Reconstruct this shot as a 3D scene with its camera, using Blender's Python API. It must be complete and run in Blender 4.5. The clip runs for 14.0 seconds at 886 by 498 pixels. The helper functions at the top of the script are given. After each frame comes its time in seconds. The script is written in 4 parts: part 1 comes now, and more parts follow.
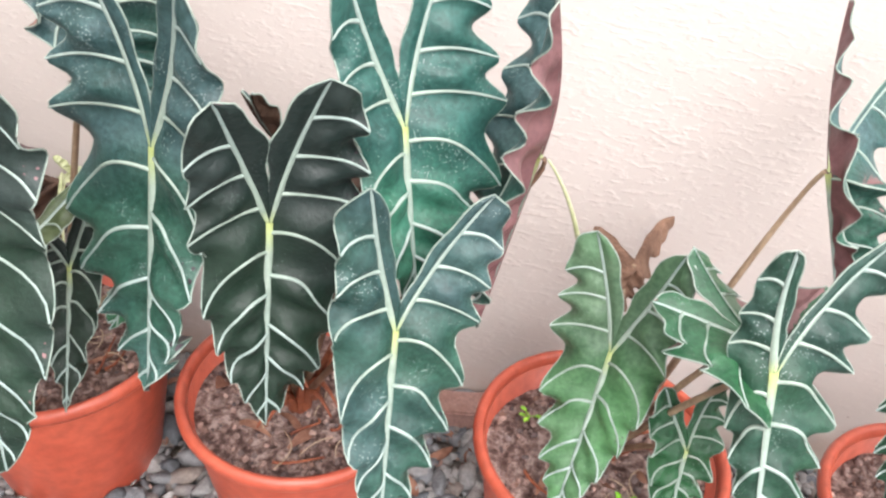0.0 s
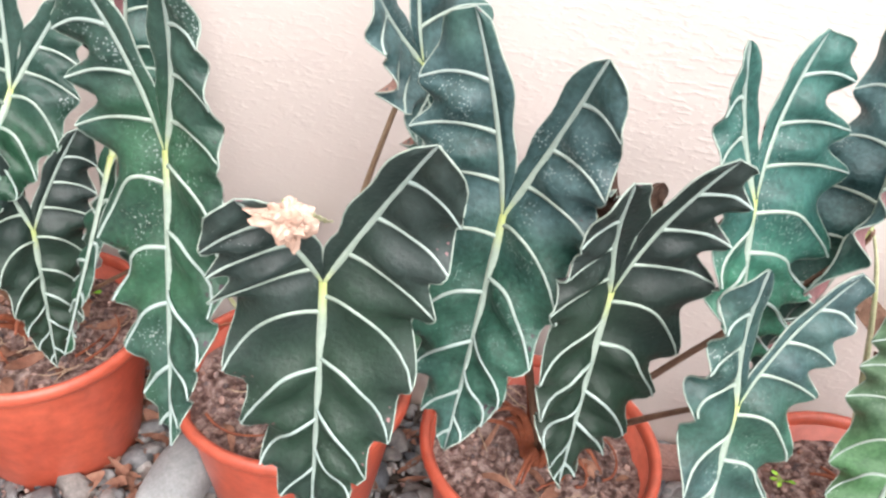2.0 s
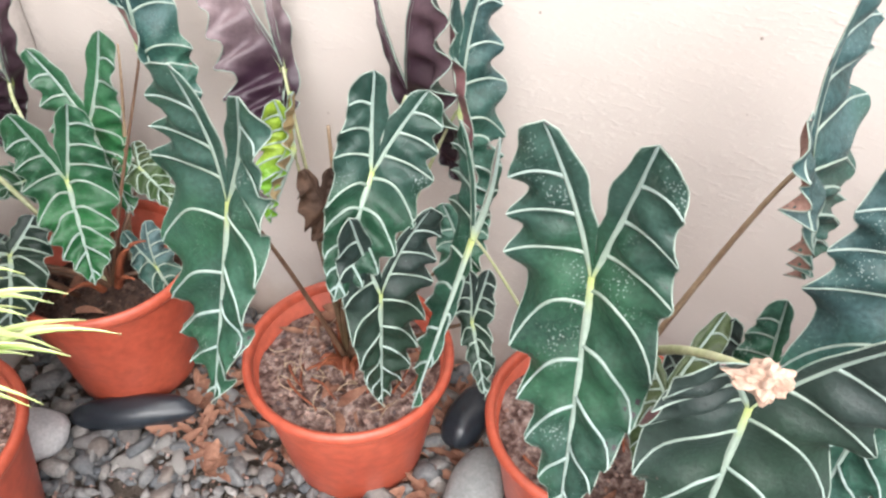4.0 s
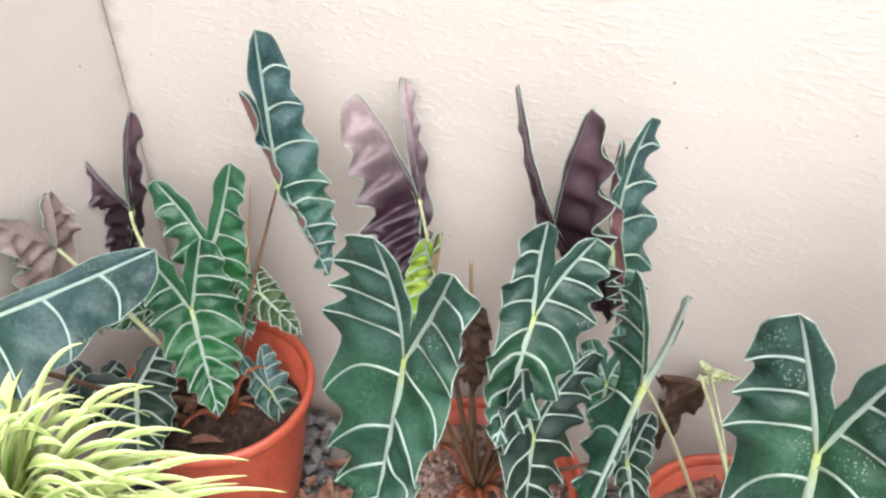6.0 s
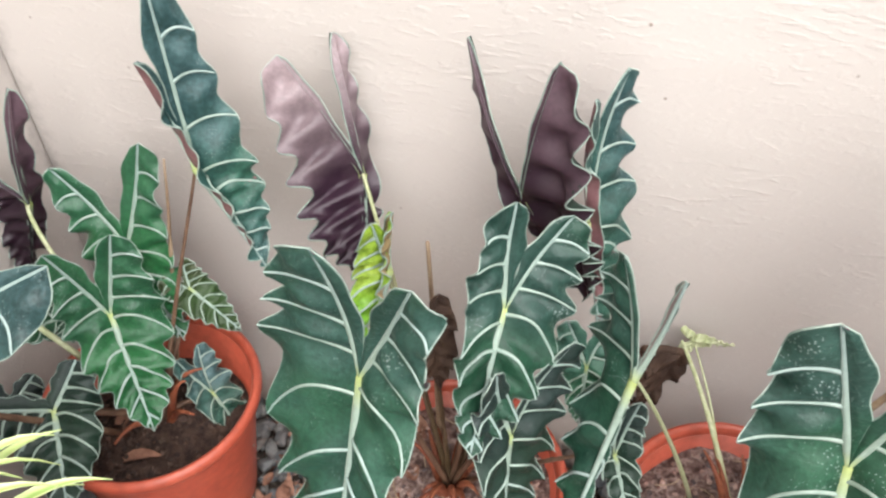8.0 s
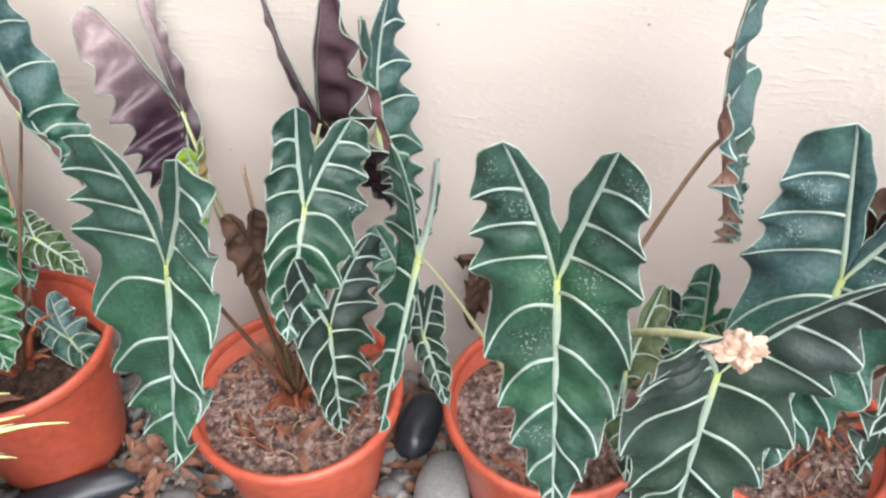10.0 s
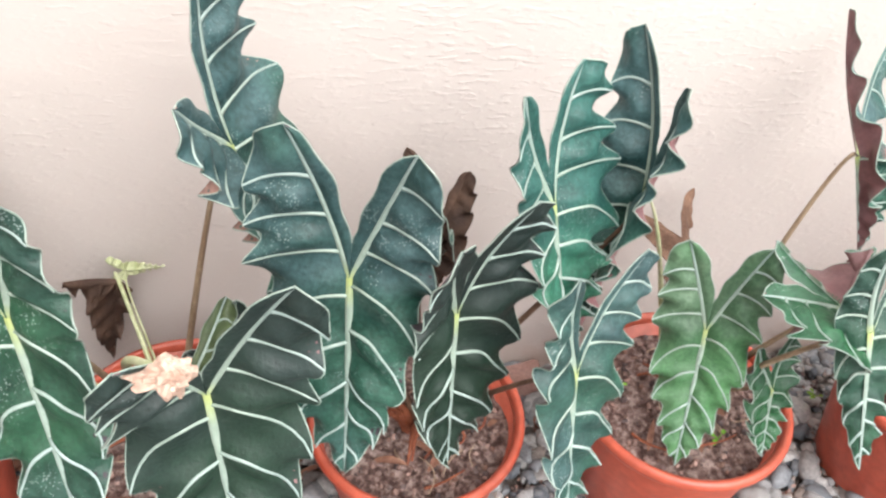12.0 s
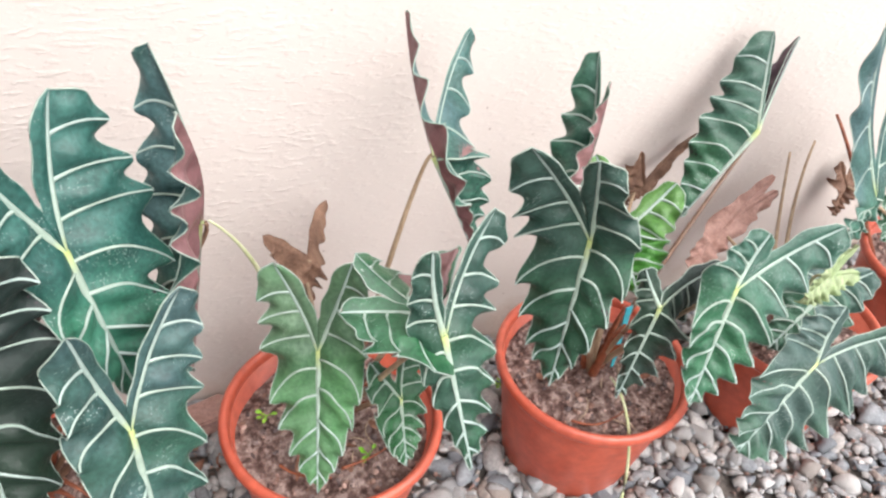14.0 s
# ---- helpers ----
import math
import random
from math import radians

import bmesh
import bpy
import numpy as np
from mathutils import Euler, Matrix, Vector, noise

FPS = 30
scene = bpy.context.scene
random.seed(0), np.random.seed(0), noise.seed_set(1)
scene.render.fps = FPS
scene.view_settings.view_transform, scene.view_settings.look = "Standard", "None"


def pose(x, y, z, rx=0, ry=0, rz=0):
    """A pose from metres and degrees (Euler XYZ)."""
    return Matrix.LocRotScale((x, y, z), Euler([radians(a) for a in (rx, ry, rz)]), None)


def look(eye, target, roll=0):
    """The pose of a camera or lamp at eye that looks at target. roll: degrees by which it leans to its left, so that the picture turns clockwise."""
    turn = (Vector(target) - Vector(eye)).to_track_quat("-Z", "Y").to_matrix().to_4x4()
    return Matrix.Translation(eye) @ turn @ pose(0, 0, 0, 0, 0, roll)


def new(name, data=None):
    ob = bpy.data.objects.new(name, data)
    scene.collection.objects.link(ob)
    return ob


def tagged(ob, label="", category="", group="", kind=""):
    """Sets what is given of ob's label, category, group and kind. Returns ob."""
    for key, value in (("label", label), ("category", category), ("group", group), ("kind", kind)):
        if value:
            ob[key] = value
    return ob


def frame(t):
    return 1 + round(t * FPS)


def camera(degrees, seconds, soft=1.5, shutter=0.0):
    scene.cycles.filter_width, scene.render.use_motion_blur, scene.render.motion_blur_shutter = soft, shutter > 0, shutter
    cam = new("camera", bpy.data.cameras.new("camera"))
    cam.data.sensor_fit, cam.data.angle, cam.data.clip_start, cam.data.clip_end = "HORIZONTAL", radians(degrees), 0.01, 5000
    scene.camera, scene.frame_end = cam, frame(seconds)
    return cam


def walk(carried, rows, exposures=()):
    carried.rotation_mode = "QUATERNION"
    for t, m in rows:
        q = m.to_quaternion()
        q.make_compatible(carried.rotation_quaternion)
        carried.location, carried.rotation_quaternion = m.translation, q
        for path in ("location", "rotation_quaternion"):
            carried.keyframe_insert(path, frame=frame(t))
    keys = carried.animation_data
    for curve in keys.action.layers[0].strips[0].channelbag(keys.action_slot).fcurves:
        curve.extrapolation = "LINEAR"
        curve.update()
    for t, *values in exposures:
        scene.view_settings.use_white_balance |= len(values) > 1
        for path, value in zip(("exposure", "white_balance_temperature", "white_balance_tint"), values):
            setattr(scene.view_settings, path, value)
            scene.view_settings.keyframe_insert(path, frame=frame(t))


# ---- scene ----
cam = camera(60.3, 14.0, soft=2.4)
METRES, EYE, TILT, LEAN, TURN = 1.9, 0.98, -37.0, -6.0, 5.0
ROWS = [
    (0.0, 0.0, 0.0, 0.0, 0.0, 0.0, -0.0),
    (0.5, -0.0336, 0.0037, 0.0057, 2.94, 1.07, -0.57),
    (1.0, -0.0683, 0.0031, 0.012, 3.77, 1.28, -2.0),
    (1.5, -0.1055, 0.0019, 0.0192, 3.01, 1.62, -1.81),
    (2.0, -0.1451, -0.0, 0.0221, 2.36, 1.3, -1.58),
    (2.5, -0.1672, 0.0003, 0.0288, 7.27, 0.82, -3.03),
    (3.0, -0.1814, 0.0, 0.0522, 11.82, -2.33, -6.51),
    (3.5, -0.2209, -0.024, 0.0817, 11.55, -2.5, -4.35),
    (6.0, -0.3889, -0.0396, 0.1646, 9.73, -1.03, -0.66),
    (6.5, -0.3956, -0.0035, 0.1843, 11.09, -3.48, -1.57),
    (7.0, -0.4049, 0.0238, 0.194, 11.13, -6.56, -1.58),
    (9.5, -0.3608, -0.0249, 0.1466, 2.87, -5.32, 5.42),
    (10.0, -0.3301, -0.0368, 0.1269, -0.44, -5.81, 7.4),
    (10.5, -0.2953, -0.0431, 0.121, -3.04, -6.44, 8.75),
    (11.0, -0.2408, -0.0381, 0.1154, -7.61, -6.94, 9.39),
    (11.5, -0.1968, -0.0296, 0.1099, -8.99, -7.77, 9.53),
    (12.0, -0.1535, -0.0317, 0.1046, -12.34, -8.41, 12.24),
    (12.5, -0.1086, -0.0381, 0.095, -18.14, -10.43, 14.63),
    (13.0, -0.0725, -0.049, 0.0863, -21.43, -9.85, 16.96),
    (13.5, -0.0265, -0.0586, 0.0774, -22.39, -10.04, 16.01),
    (14.0, -0.0022, -0.0507, 0.075, -26.42, -11.77, 17.28),
]
# the ends of each stretch, in the world: seconds, eye, yaw, pitch, roll
ENDS = [
    (3.7, -0.493, 0.024, 1.102, 14.1, -42.2, 2.2),
    (5.8, -0.7653, 0.0371, 1.1979, 9.94, -39.92, 1.05),
    (7.2, -0.8146, 0.196, 1.1594, 12.8, -44.04, 0.36),
    (9.3, -0.734, 0.0981, 1.1587, 4.47, -42.34, 0.66),
]
PATH = [(t, pose(0, 0, EYE, TILT, LEAN, TURN) @ pose(METRES * x, METRES * y, METRES * z, 90 + pitch, roll, yaw)) for t, x, y, z, yaw, pitch, roll in ROWS]
PATH += [(t, pose(x, y, z, 0, 0, yaw) @ pose(0, 0, 0, 90 + pitch) @ pose(0, 0, 0, 0, 0, roll)) for t, x, y, z, yaw, pitch, roll in ENDS]
walk(cam, sorted(PATH, key=lambda row: row[0]),
     exposures=[(0.0, 0.92, 6500, 14), (1.5, 1.02, 6550, 15), (2.0, 1.02, 6550, 15), (3.0, 0.92, 6500, 13), (3.7, 0.96, 6450, 11), (6.0, 0.73, 6400, 9), (7.0, 0.69, 6400, 9), (10.0, 0.85, 6400, 10), (11.0, 0.87, 6400, 11), (12.5, 0.85, 6500, 11), (14.0, 0.83, 6500, 12)])

# ---- world and light ----
world = bpy.data.worlds.new("overcast_sky")
scene.world = world
world.use_nodes = True
wn = world.node_tree
sky = wn.nodes.new("ShaderNodeTexSky")
sky.sky_type, sky.sun_disc = "NISHITA", False
sky.sun_elevation, sky.sun_rotation = radians(52), radians(159)
sky.dust_density, sky.air_density = 4.0, 1.0
soft = wn.nodes.new("ShaderNodeHueSaturation")
soft.inputs["Saturation"].default_value = 0.25
wn.links.new(sky.outputs[0], soft.inputs["Color"])
wn.links.new(soft.outputs[0], wn.nodes["Background"].inputs["Color"])
wn.nodes["Background"].inputs["Strength"].default_value = 0.15
sun_data = bpy.data.lights.new("sun", "SUN")
sun_data.energy, sun_data.angle, sun_data.color = 2.6, radians(76), (1.0, 0.96, 0.94)
sun = new("sun", sun_data)
sun.matrix_world = look((0.85, -1.5, 3.4), (0, 0.7, 0.3))

# ---- materials ----


def node_mat(name):
    m = bpy.data.materials.new(name)
    m.use_nodes = True
    return m, m.node_tree.nodes, m.node_tree.links, m.node_tree.nodes["Principled BSDF"]


def ramp(nodes, stops):
    r = nodes.new("ShaderNodeValToRGB")
    e = r.color_ramp.elements
    while len(e) < len(stops):
        e.new(0.5)
    for k, (pos, col) in enumerate(stops):
        e[k].position, e[k].color = pos, (*col, 1)
    return r


def noise_tex(nodes, links, coord, scale, detail=4.0, rough=0.55, stretch=None):
    n = nodes.new("ShaderNodeTexNoise")
    n.inputs["Scale"].default_value, n.inputs["Detail"].default_value, n.inputs["Roughness"].default_value = scale, detail, rough
    if stretch:
        mp = nodes.new("ShaderNodeMapping")
        mp.inputs["Scale"].default_value = stretch
        links.new(coord, mp.inputs["Vector"])
        coord = mp.outputs[0]
    links.new(coord, n.inputs["Vector"])
    return n


def add_bump(nodes, links, bsdf, height, strength, distance, before=None):
    b = nodes.new("ShaderNodeBump")
    b.inputs["Strength"].default_value, b.inputs["Distance"].default_value = strength, distance
    links.new(height, b.inputs["Height"])
    if before:
        links.new(before.outputs[0], b.inputs["Normal"])
    links.new(b.outputs[0], bsdf.inputs["Normal"])
    return b


def mix_col(nodes, links, fac, a, b, mode="MIX"):
    m = nodes.new("ShaderNodeMix")
    m.data_type, m.blend_type = "RGBA", mode
    for sock, val in ((m.inputs["Factor"], fac), (m.inputs["A"], a), (m.inputs["B"], b)):
        if isinstance(val, (int, float)):
            sock.default_value = val
        elif isinstance(val, tuple):
            sock.default_value = (*val, 1)
        else:
            links.new(val, sock)
    return m.outputs["Result"]


def blade_material(name, dark, light, rough=0.5, dust=1.0):
    m, nodes, links, bsdf = node_mat(name)
    tc = nodes.new("ShaderNodeTexCoord").outputs["Object"]
    info = nodes.new("ShaderNodeObjectInfo")
    big = noise_tex(nodes, links, tc, 13, 5, 0.65)
    fine = noise_tex(nodes, links, tc, 190, 4)
    cr = ramp(nodes, [(0.36, dark), (0.66, light)])
    links.new(big.outputs["Fac"], cr.inputs["Fac"])
    col = mix_col(nodes, links, 0.38, cr.outputs[0], ramp_from(nodes, links, fine.outputs["Fac"], [(0.35, tuple(c * 0.55 for c in dark)), (0.7, light)]))
    hs = nodes.new("ShaderNodeHueSaturation")
    mr = nodes.new("ShaderNodeMapRange")
    mr.inputs["To Min"].default_value, mr.inputs["To Max"].default_value = 0.7, 1.1
    links.new(info.outputs["Random"], mr.inputs["Value"])
    links.new(mr.outputs[0], hs.inputs["Value"])
    links.new(col, hs.inputs["Color"])
    # bluish and fresher green zones
    zone = noise_tex(nodes, links, tc, 7, 2, 0.5)
    sep = nodes.new("ShaderNodeSeparateXYZ")
    links.new(nodes.new("ShaderNodeUVMap").outputs[0], sep.inputs[0])
    lobes = nodes.new("ShaderNodeMapRange")
    lobes.interpolation_type = "SMOOTHSTEP"
    lobes.inputs["From Min"].default_value, lobes.inputs["From Max"].default_value = 0.3, 0.75
    lobes.inputs["To Min"].default_value, lobes.inputs["To Max"].default_value = -0.12, 0.14
    links.new(sep.outputs["X"], lobes.inputs["Value"])
    both = nodes.new("ShaderNodeMath")
    links.new(zone.outputs["Fac"], both.inputs[0])
    links.new(lobes.outputs[0], both.inputs[1])
    zcol = ramp_from(nodes, links, both.outputs[0], [(0.36, (0.78, 1.06, 0.82)), (0.64, (1.2, 0.95, 1.2))])
    hs_out = mix_col(nodes, links, 0.8, hs.outputs[0], zcol, "MULTIPLY")
    # dried water spots
    vor = nodes.new("ShaderNodeTexVoronoi")
    vor.inputs["Scale"].default_value = 330
    links.new(tc, vor.inputs["Vector"])
    patch = noise_tex(nodes, links, tc, 22, 2)
    spots = nodes.new("ShaderNodeMath")
    spots.operation = "LESS_THAN"
    size = nodes.new("ShaderNodeMapRange")
    size.inputs["From Min"].default_value, size.inputs["From Max"].default_value = 0.42, 0.75
    size.inputs["To Min"].default_value, size.inputs["To Max"].default_value = 0.0, 0.34 * dust
    links.new(patch.outputs["Fac"], size.inputs["Value"])
    links.new(vor.outputs["Distance"], spots.inputs[0])
    links.new(size.outputs[0], spots.inputs[1])
    half = nodes.new("ShaderNodeMath")
    half.operation = "MULTIPLY"
    half.inputs[1].default_value = 0.38
    links.new(spots.outputs[0], half.inputs[0])
    col = mix_col(nodes, links, half.outputs[0], hs_out, (0.5, 0.56, 0.54))
    links.new(col, bsdf.inputs["Base Color"])
    rr = nodes.new("ShaderNodeMapRange")
    rr.inputs["To Min"].default_value, rr.inputs["To Max"].default_value = rough - 0.16, rough + 0.08
    links.new(big.outputs["Fac"], rr.inputs["Value"])
    links.new(rr.outputs[0], bsdf.inputs["Roughness"])
    bsdf.inputs["Specular IOR Level"].default_value = 0.4
    bsdf.inputs["Sheen Weight"].default_value, bsdf.inputs["Sheen Roughness"].default_value = 0.0, 0.5
    crinkle = noise_tex(nodes, links, tc, 48, 3, 0.5)
    b = add_bump(nodes, links, bsdf, crinkle.outputs["Fac"], 0.22, 0.005)
    add_bump(nodes, links, bsdf, fine.outputs["Fac"], 0.5, 0.0022, b)
    return m


def ramp_from(nodes, links, fac, stops):
    r = ramp(nodes, stops)
    links.new(fac, r.inputs["Fac"])
    return r.outputs[0]


def mottled(name, stops, scale=30, rough=0.6, bump=0.4, dist=0.003, stretch=None, fine_scale=180, spec=0.4, per_island=False, per_object=False, along=None):
    """A surface of two mixed scales; along = (axis, from, to, tint) tints it where the place changes, such as shade and
    damp painted on gravel, or the foot of a stalk.
    """
    m, nodes, links, bsdf = node_mat(name)
    tc = nodes.new("ShaderNodeTexCoord").outputs["Object"]
    big = noise_tex(nodes, links, tc, scale, 5, 0.6, stretch)
    fine = noise_tex(nodes, links, tc, fine_scale, 4, 0.6)
    col = ramp_from(nodes, links, big.outputs["Fac"], stops)
    shade = ramp_from(nodes, links, fine.outputs["Fac"], [(0.3, (0.62, 0.62, 0.62)), (0.7, (1.0, 1.0, 1.0))])
    col = mix_col(nodes, links, 0.8, col, shade, "MULTIPLY")
    if per_island or per_object:
        src = nodes.new("ShaderNodeNewGeometry").outputs["Random Per Island"] if per_island else nodes.new("ShaderNodeObjectInfo").outputs["Random"]
        tint = ramp_from(nodes, links, src, [(0.0, (0.36, 0.41, 0.47)), (0.22, (0.68, 0.73, 0.78)), (0.42, (0.98, 1.0, 1.0)), (0.56, (0.88, 0.76, 0.68)), (0.66, (0.74, 0.76, 0.79)), (0.85, (1.15, 1.14, 1.12)), (1.0, (1.6, 1.58, 1.55))])
        col = mix_col(nodes, links, 1.0, col, tint, "MULTIPLY")
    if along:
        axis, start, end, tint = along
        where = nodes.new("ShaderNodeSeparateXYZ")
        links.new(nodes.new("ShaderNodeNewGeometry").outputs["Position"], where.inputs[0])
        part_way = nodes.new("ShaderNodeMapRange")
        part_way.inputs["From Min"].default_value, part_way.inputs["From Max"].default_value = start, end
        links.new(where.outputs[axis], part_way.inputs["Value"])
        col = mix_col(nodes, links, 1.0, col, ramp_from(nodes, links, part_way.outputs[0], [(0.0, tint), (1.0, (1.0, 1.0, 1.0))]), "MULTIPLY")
    links.new(col, bsdf.inputs["Base Color"])
    bsdf.inputs["Roughness"].default_value = rough
    bsdf.inputs["Specular IOR Level"].default_value = spec
    b = add_bump(nodes, links, bsdf, big.outputs["Fac"], bump, dist * 2)
    add_bump(nodes, links, bsdf, fine.outputs["Fac"], bump, dist, b)
    return m


def vein_material():
    m, nodes, links, bsdf = node_mat("pale_vein")
    uv = nodes.new("ShaderNodeUVMap")
    sep = nodes.new("ShaderNodeSeparateXYZ")
    links.new(uv.outputs[0], sep.inputs[0])
    col = ramp_from(nodes, links, sep.outputs["X"], [(0.0, (0.46, 0.52, 0.08)), (0.06, (0.4, 0.48, 0.16)), (0.15, (0.27, 0.345, 0.26)), (1.0, (0.265, 0.345, 0.322))])
    tc = nodes.new("ShaderNodeTexCoord").outputs["Object"]
    fine = noise_tex(nodes, links, tc, 120, 3)
    col = mix_col(nodes, links, 0.35, col, ramp_from(nodes, links, fine.outputs["Fac"], [(0.3, (0.17, 0.24, 0.22)), (0.7, (0.35, 0.425, 0.4))]))
    links.new(col, bsdf.inputs["Base Color"])
    bsdf.inputs["Roughness"].default_value = 0.45
    return m


TEAL = blade_material("deep_teal_blade", (0.006, 0.039, 0.031), (0.06, 0.145, 0.125))
DEEP = blade_material("dark_teal_blade", (0.005, 0.035, 0.021), (0.034, 0.102, 0.066))
DARK = blade_material("blackish_green_blade", (0.007, 0.021, 0.015), (0.019, 0.04, 0.03), 0.52, 0.5)
MID = blade_material("green_blade", (0.01, 0.066, 0.036), (0.05, 0.145, 0.088))
LIGHT = blade_material("light_green_blade", (0.046, 0.13, 0.056), (0.118, 0.245, 0.118), 0.5, 0.6)
GRASSY = blade_material("grass_green_blade", (0.022, 0.11, 0.014), (0.085, 0.235, 0.045), 0.45, 0.6)
FRESH = blade_material("fresh_green_blade", (0.007, 0.058, 0.022), (0.03, 0.125, 0.05), 0.42, 0.8)
LIME = blade_material("lime_green_blade", (0.16, 0.36, 0.02), (0.34, 0.55, 0.06), 0.35, 0.3)
GREYISH = blade_material("grey_green_blade", (0.018, 0.06, 0.042), (0.06, 0.125, 0.092))
OLIVE = blade_material("olive_blade", (0.03, 0.055, 0.018), (0.075, 0.12, 0.04), 0.5, 0.3)
EMERALD = blade_material("emerald_blade", (0.007, 0.055, 0.038), (0.042, 0.16, 0.112))
VEIN = vein_material()
MARGIN = mottled("pale_leaf_edge", [(0.3, (0.2, 0.28, 0.24)), (0.7, (0.38, 0.45, 0.39))], 40, 0.5, 0.1)


def underside_material(name, body, lobe):
    """The back of a leaf: dark by the midrib and the tip, a sky sheen painted pale towards the two lobes."""
    m, nodes, links, bsdf = node_mat(name)
    tc = nodes.new("ShaderNodeTexCoord").outputs["Object"]
    sep = nodes.new("ShaderNodeSeparateXYZ")
    links.new(nodes.new("ShaderNodeUVMap").outputs[0], sep.inputs[0])
    blot = noise_tex(nodes, links, tc, 18, 5, 0.6)
    edge = nodes.new("ShaderNodeMath")
    edge.operation = "MULTIPLY_ADD"
    edge.inputs[1].default_value, edge.inputs[2].default_value = 0.3, -0.15
    links.new(blot.outputs["Fac"], edge.inputs[0])
    both = nodes.new("ShaderNodeMath")
    links.new(sep.outputs["X"], both.inputs[0])
    links.new(edge.outputs[0], both.inputs[1])
    col = ramp_from(nodes, links, both.outputs[0], [(0.0, tuple(c * 0.75 for c in body)), (0.5, body), (0.7, tuple(0.65 * p + 0.35 * q for p, q in zip(body, lobe))), (0.96, lobe)])
    fine = noise_tex(nodes, links, tc, 160, 4, 0.6)
    shade = ramp_from(nodes, links, fine.outputs["Fac"], [(0.3, (0.7, 0.7, 0.7)), (0.7, (1.1, 1.1, 1.1))])
    links.new(mix_col(nodes, links, 0.8, col, shade, "MULTIPLY"), bsdf.inputs["Base Color"])
    bsdf.inputs["Roughness"].default_value, bsdf.inputs["Specular IOR Level"].default_value = 0.42, 0.4
    b = add_bump(nodes, links, bsdf, blot.outputs["Fac"], 0.25, 0.003)
    add_bump(nodes, links, bsdf, fine.outputs["Fac"], 0.25, 0.0015, b)
    return m


PURPLE = underside_material("purple_underside", (0.024, 0.011, 0.019), (0.1, 0.06, 0.075))
PALE_PURPLE = underside_material("purple_underside_painted_sheen", (0.032, 0.014, 0.026), (0.3, 0.23, 0.24))
MAUVE = mottled("mauve_underside", [(0.3, (0.14, 0.062, 0.068)), (0.7, (0.25, 0.125, 0.125))], 14, 0.42, 0.35, 0.002, spec=0.6)
ASH = mottled("ashen_underside", [(0.3, (0.2, 0.145, 0.14)), (0.7, (0.3, 0.235, 0.22))], 14, 0.45, 0.35, 0.002, spec=0.4)
BROWN = mottled("dry_brown_leaf", [(0.3, (0.085, 0.042, 0.026)), (0.7, (0.25, 0.145, 0.095))], 25, 0.75, 0.6, 0.004)
DARK_BROWN = mottled("dry_dark_brown_leaf", [(0.3, (0.035, 0.018, 0.012)), (0.7, (0.1, 0.055, 0.034))], 25, 0.75, 0.6, 0.004)
TAN = mottled("tan_underside", [(0.3, (0.24, 0.17, 0.075)), (0.7, (0.4, 0.31, 0.16))], 20, 0.5, 0.4, 0.002)
RUST = mottled("dry_mauve_leaf", [(0.3, (0.26, 0.14, 0.11)), (0.7, (0.42, 0.26, 0.22))], 25, 0.75, 0.6, 0.004)
PAPER = mottled("withered_pink_spathe", [(0.3, (0.42, 0.25, 0.18)), (0.7, (0.68, 0.52, 0.42))], 40, 0.8, 0.6, 0.004)
PETIOLE = mottled("mottled_petiole", [(0.3, (0.23, 0.15, 0.095)), (0.7, (0.42, 0.32, 0.21))], 60, 0.5, 0.3, 0.002, (1, 1, 0.2))
DARK_PETIOLE = mottled("dark_brown_petiole", [(0.3, (0.08, 0.04, 0.025)), (0.7, (0.2, 0.12, 0.075))], 60, 0.5, 0.3, 0.002, (1, 1, 0.2))
PALE_PETIOLE = mottled("pale_petiole", [(0.3, (0.4, 0.45, 0.22)), (0.7, (0.58, 0.6, 0.4))], 60, 0.5, 0.3, 0.002, (1, 1, 0.2))
FADING_PETIOLE = mottled("petiole_dark_towards_its_foot", [(0.3, (0.36, 0.41, 0.19)), (0.7, (0.54, 0.56, 0.36))], 60, 0.5, 0.3, 0.002, (1, 1, 0.2), along=("Z", 0.4, 0.58, (0.22, 0.13, 0.12)))
SHEATH = mottled("red_brown_sheath", [(0.3, (0.16, 0.04, 0.02)), (0.7, (0.34, 0.11, 0.05))], 40, 0.6, 0.6, 0.004)
POT = mottled("orange_plastic", [(0.3, (0.4, 0.07, 0.038)), (0.7, (0.5, 0.106, 0.06))], 9, 0.36, 0.08, 0.002, fine_scale=60, spec=0.5)
SOIL = mottled("brown_soil", [(0.36, (0.09, 0.052, 0.044)), (0.5, (0.24, 0.16, 0.14)), (0.62, (0.48, 0.37, 0.33))], 70, 0.95, 1.0, 0.006, fine_scale=260, spec=0.15)
# nearly black: the shade under the leaves is put into this soil's colour
SHADED_SOIL = mottled("soil_in_painted_shade", [(0.34, (0.03, 0.018, 0.014)), (0.62, (0.1, 0.06, 0.045))], 70, 0.8, 1.0, 0.006, fine_scale=260, spec=0.3)
SHADED_CRUMB = mottled("soil_crumb_in_painted_shade", [(0.3, (0.05, 0.03, 0.025)), (0.7, (0.13, 0.085, 0.065))], 60, 0.85, 0.8, 0.004, per_island=True, spec=0.3)
CRUMB = mottled("soil_crumb", [(0.3, (0.22, 0.14, 0.12)), (0.7, (0.44, 0.32, 0.28))], 60, 0.95, 0.8, 0.004, per_island=True, spec=0.15)
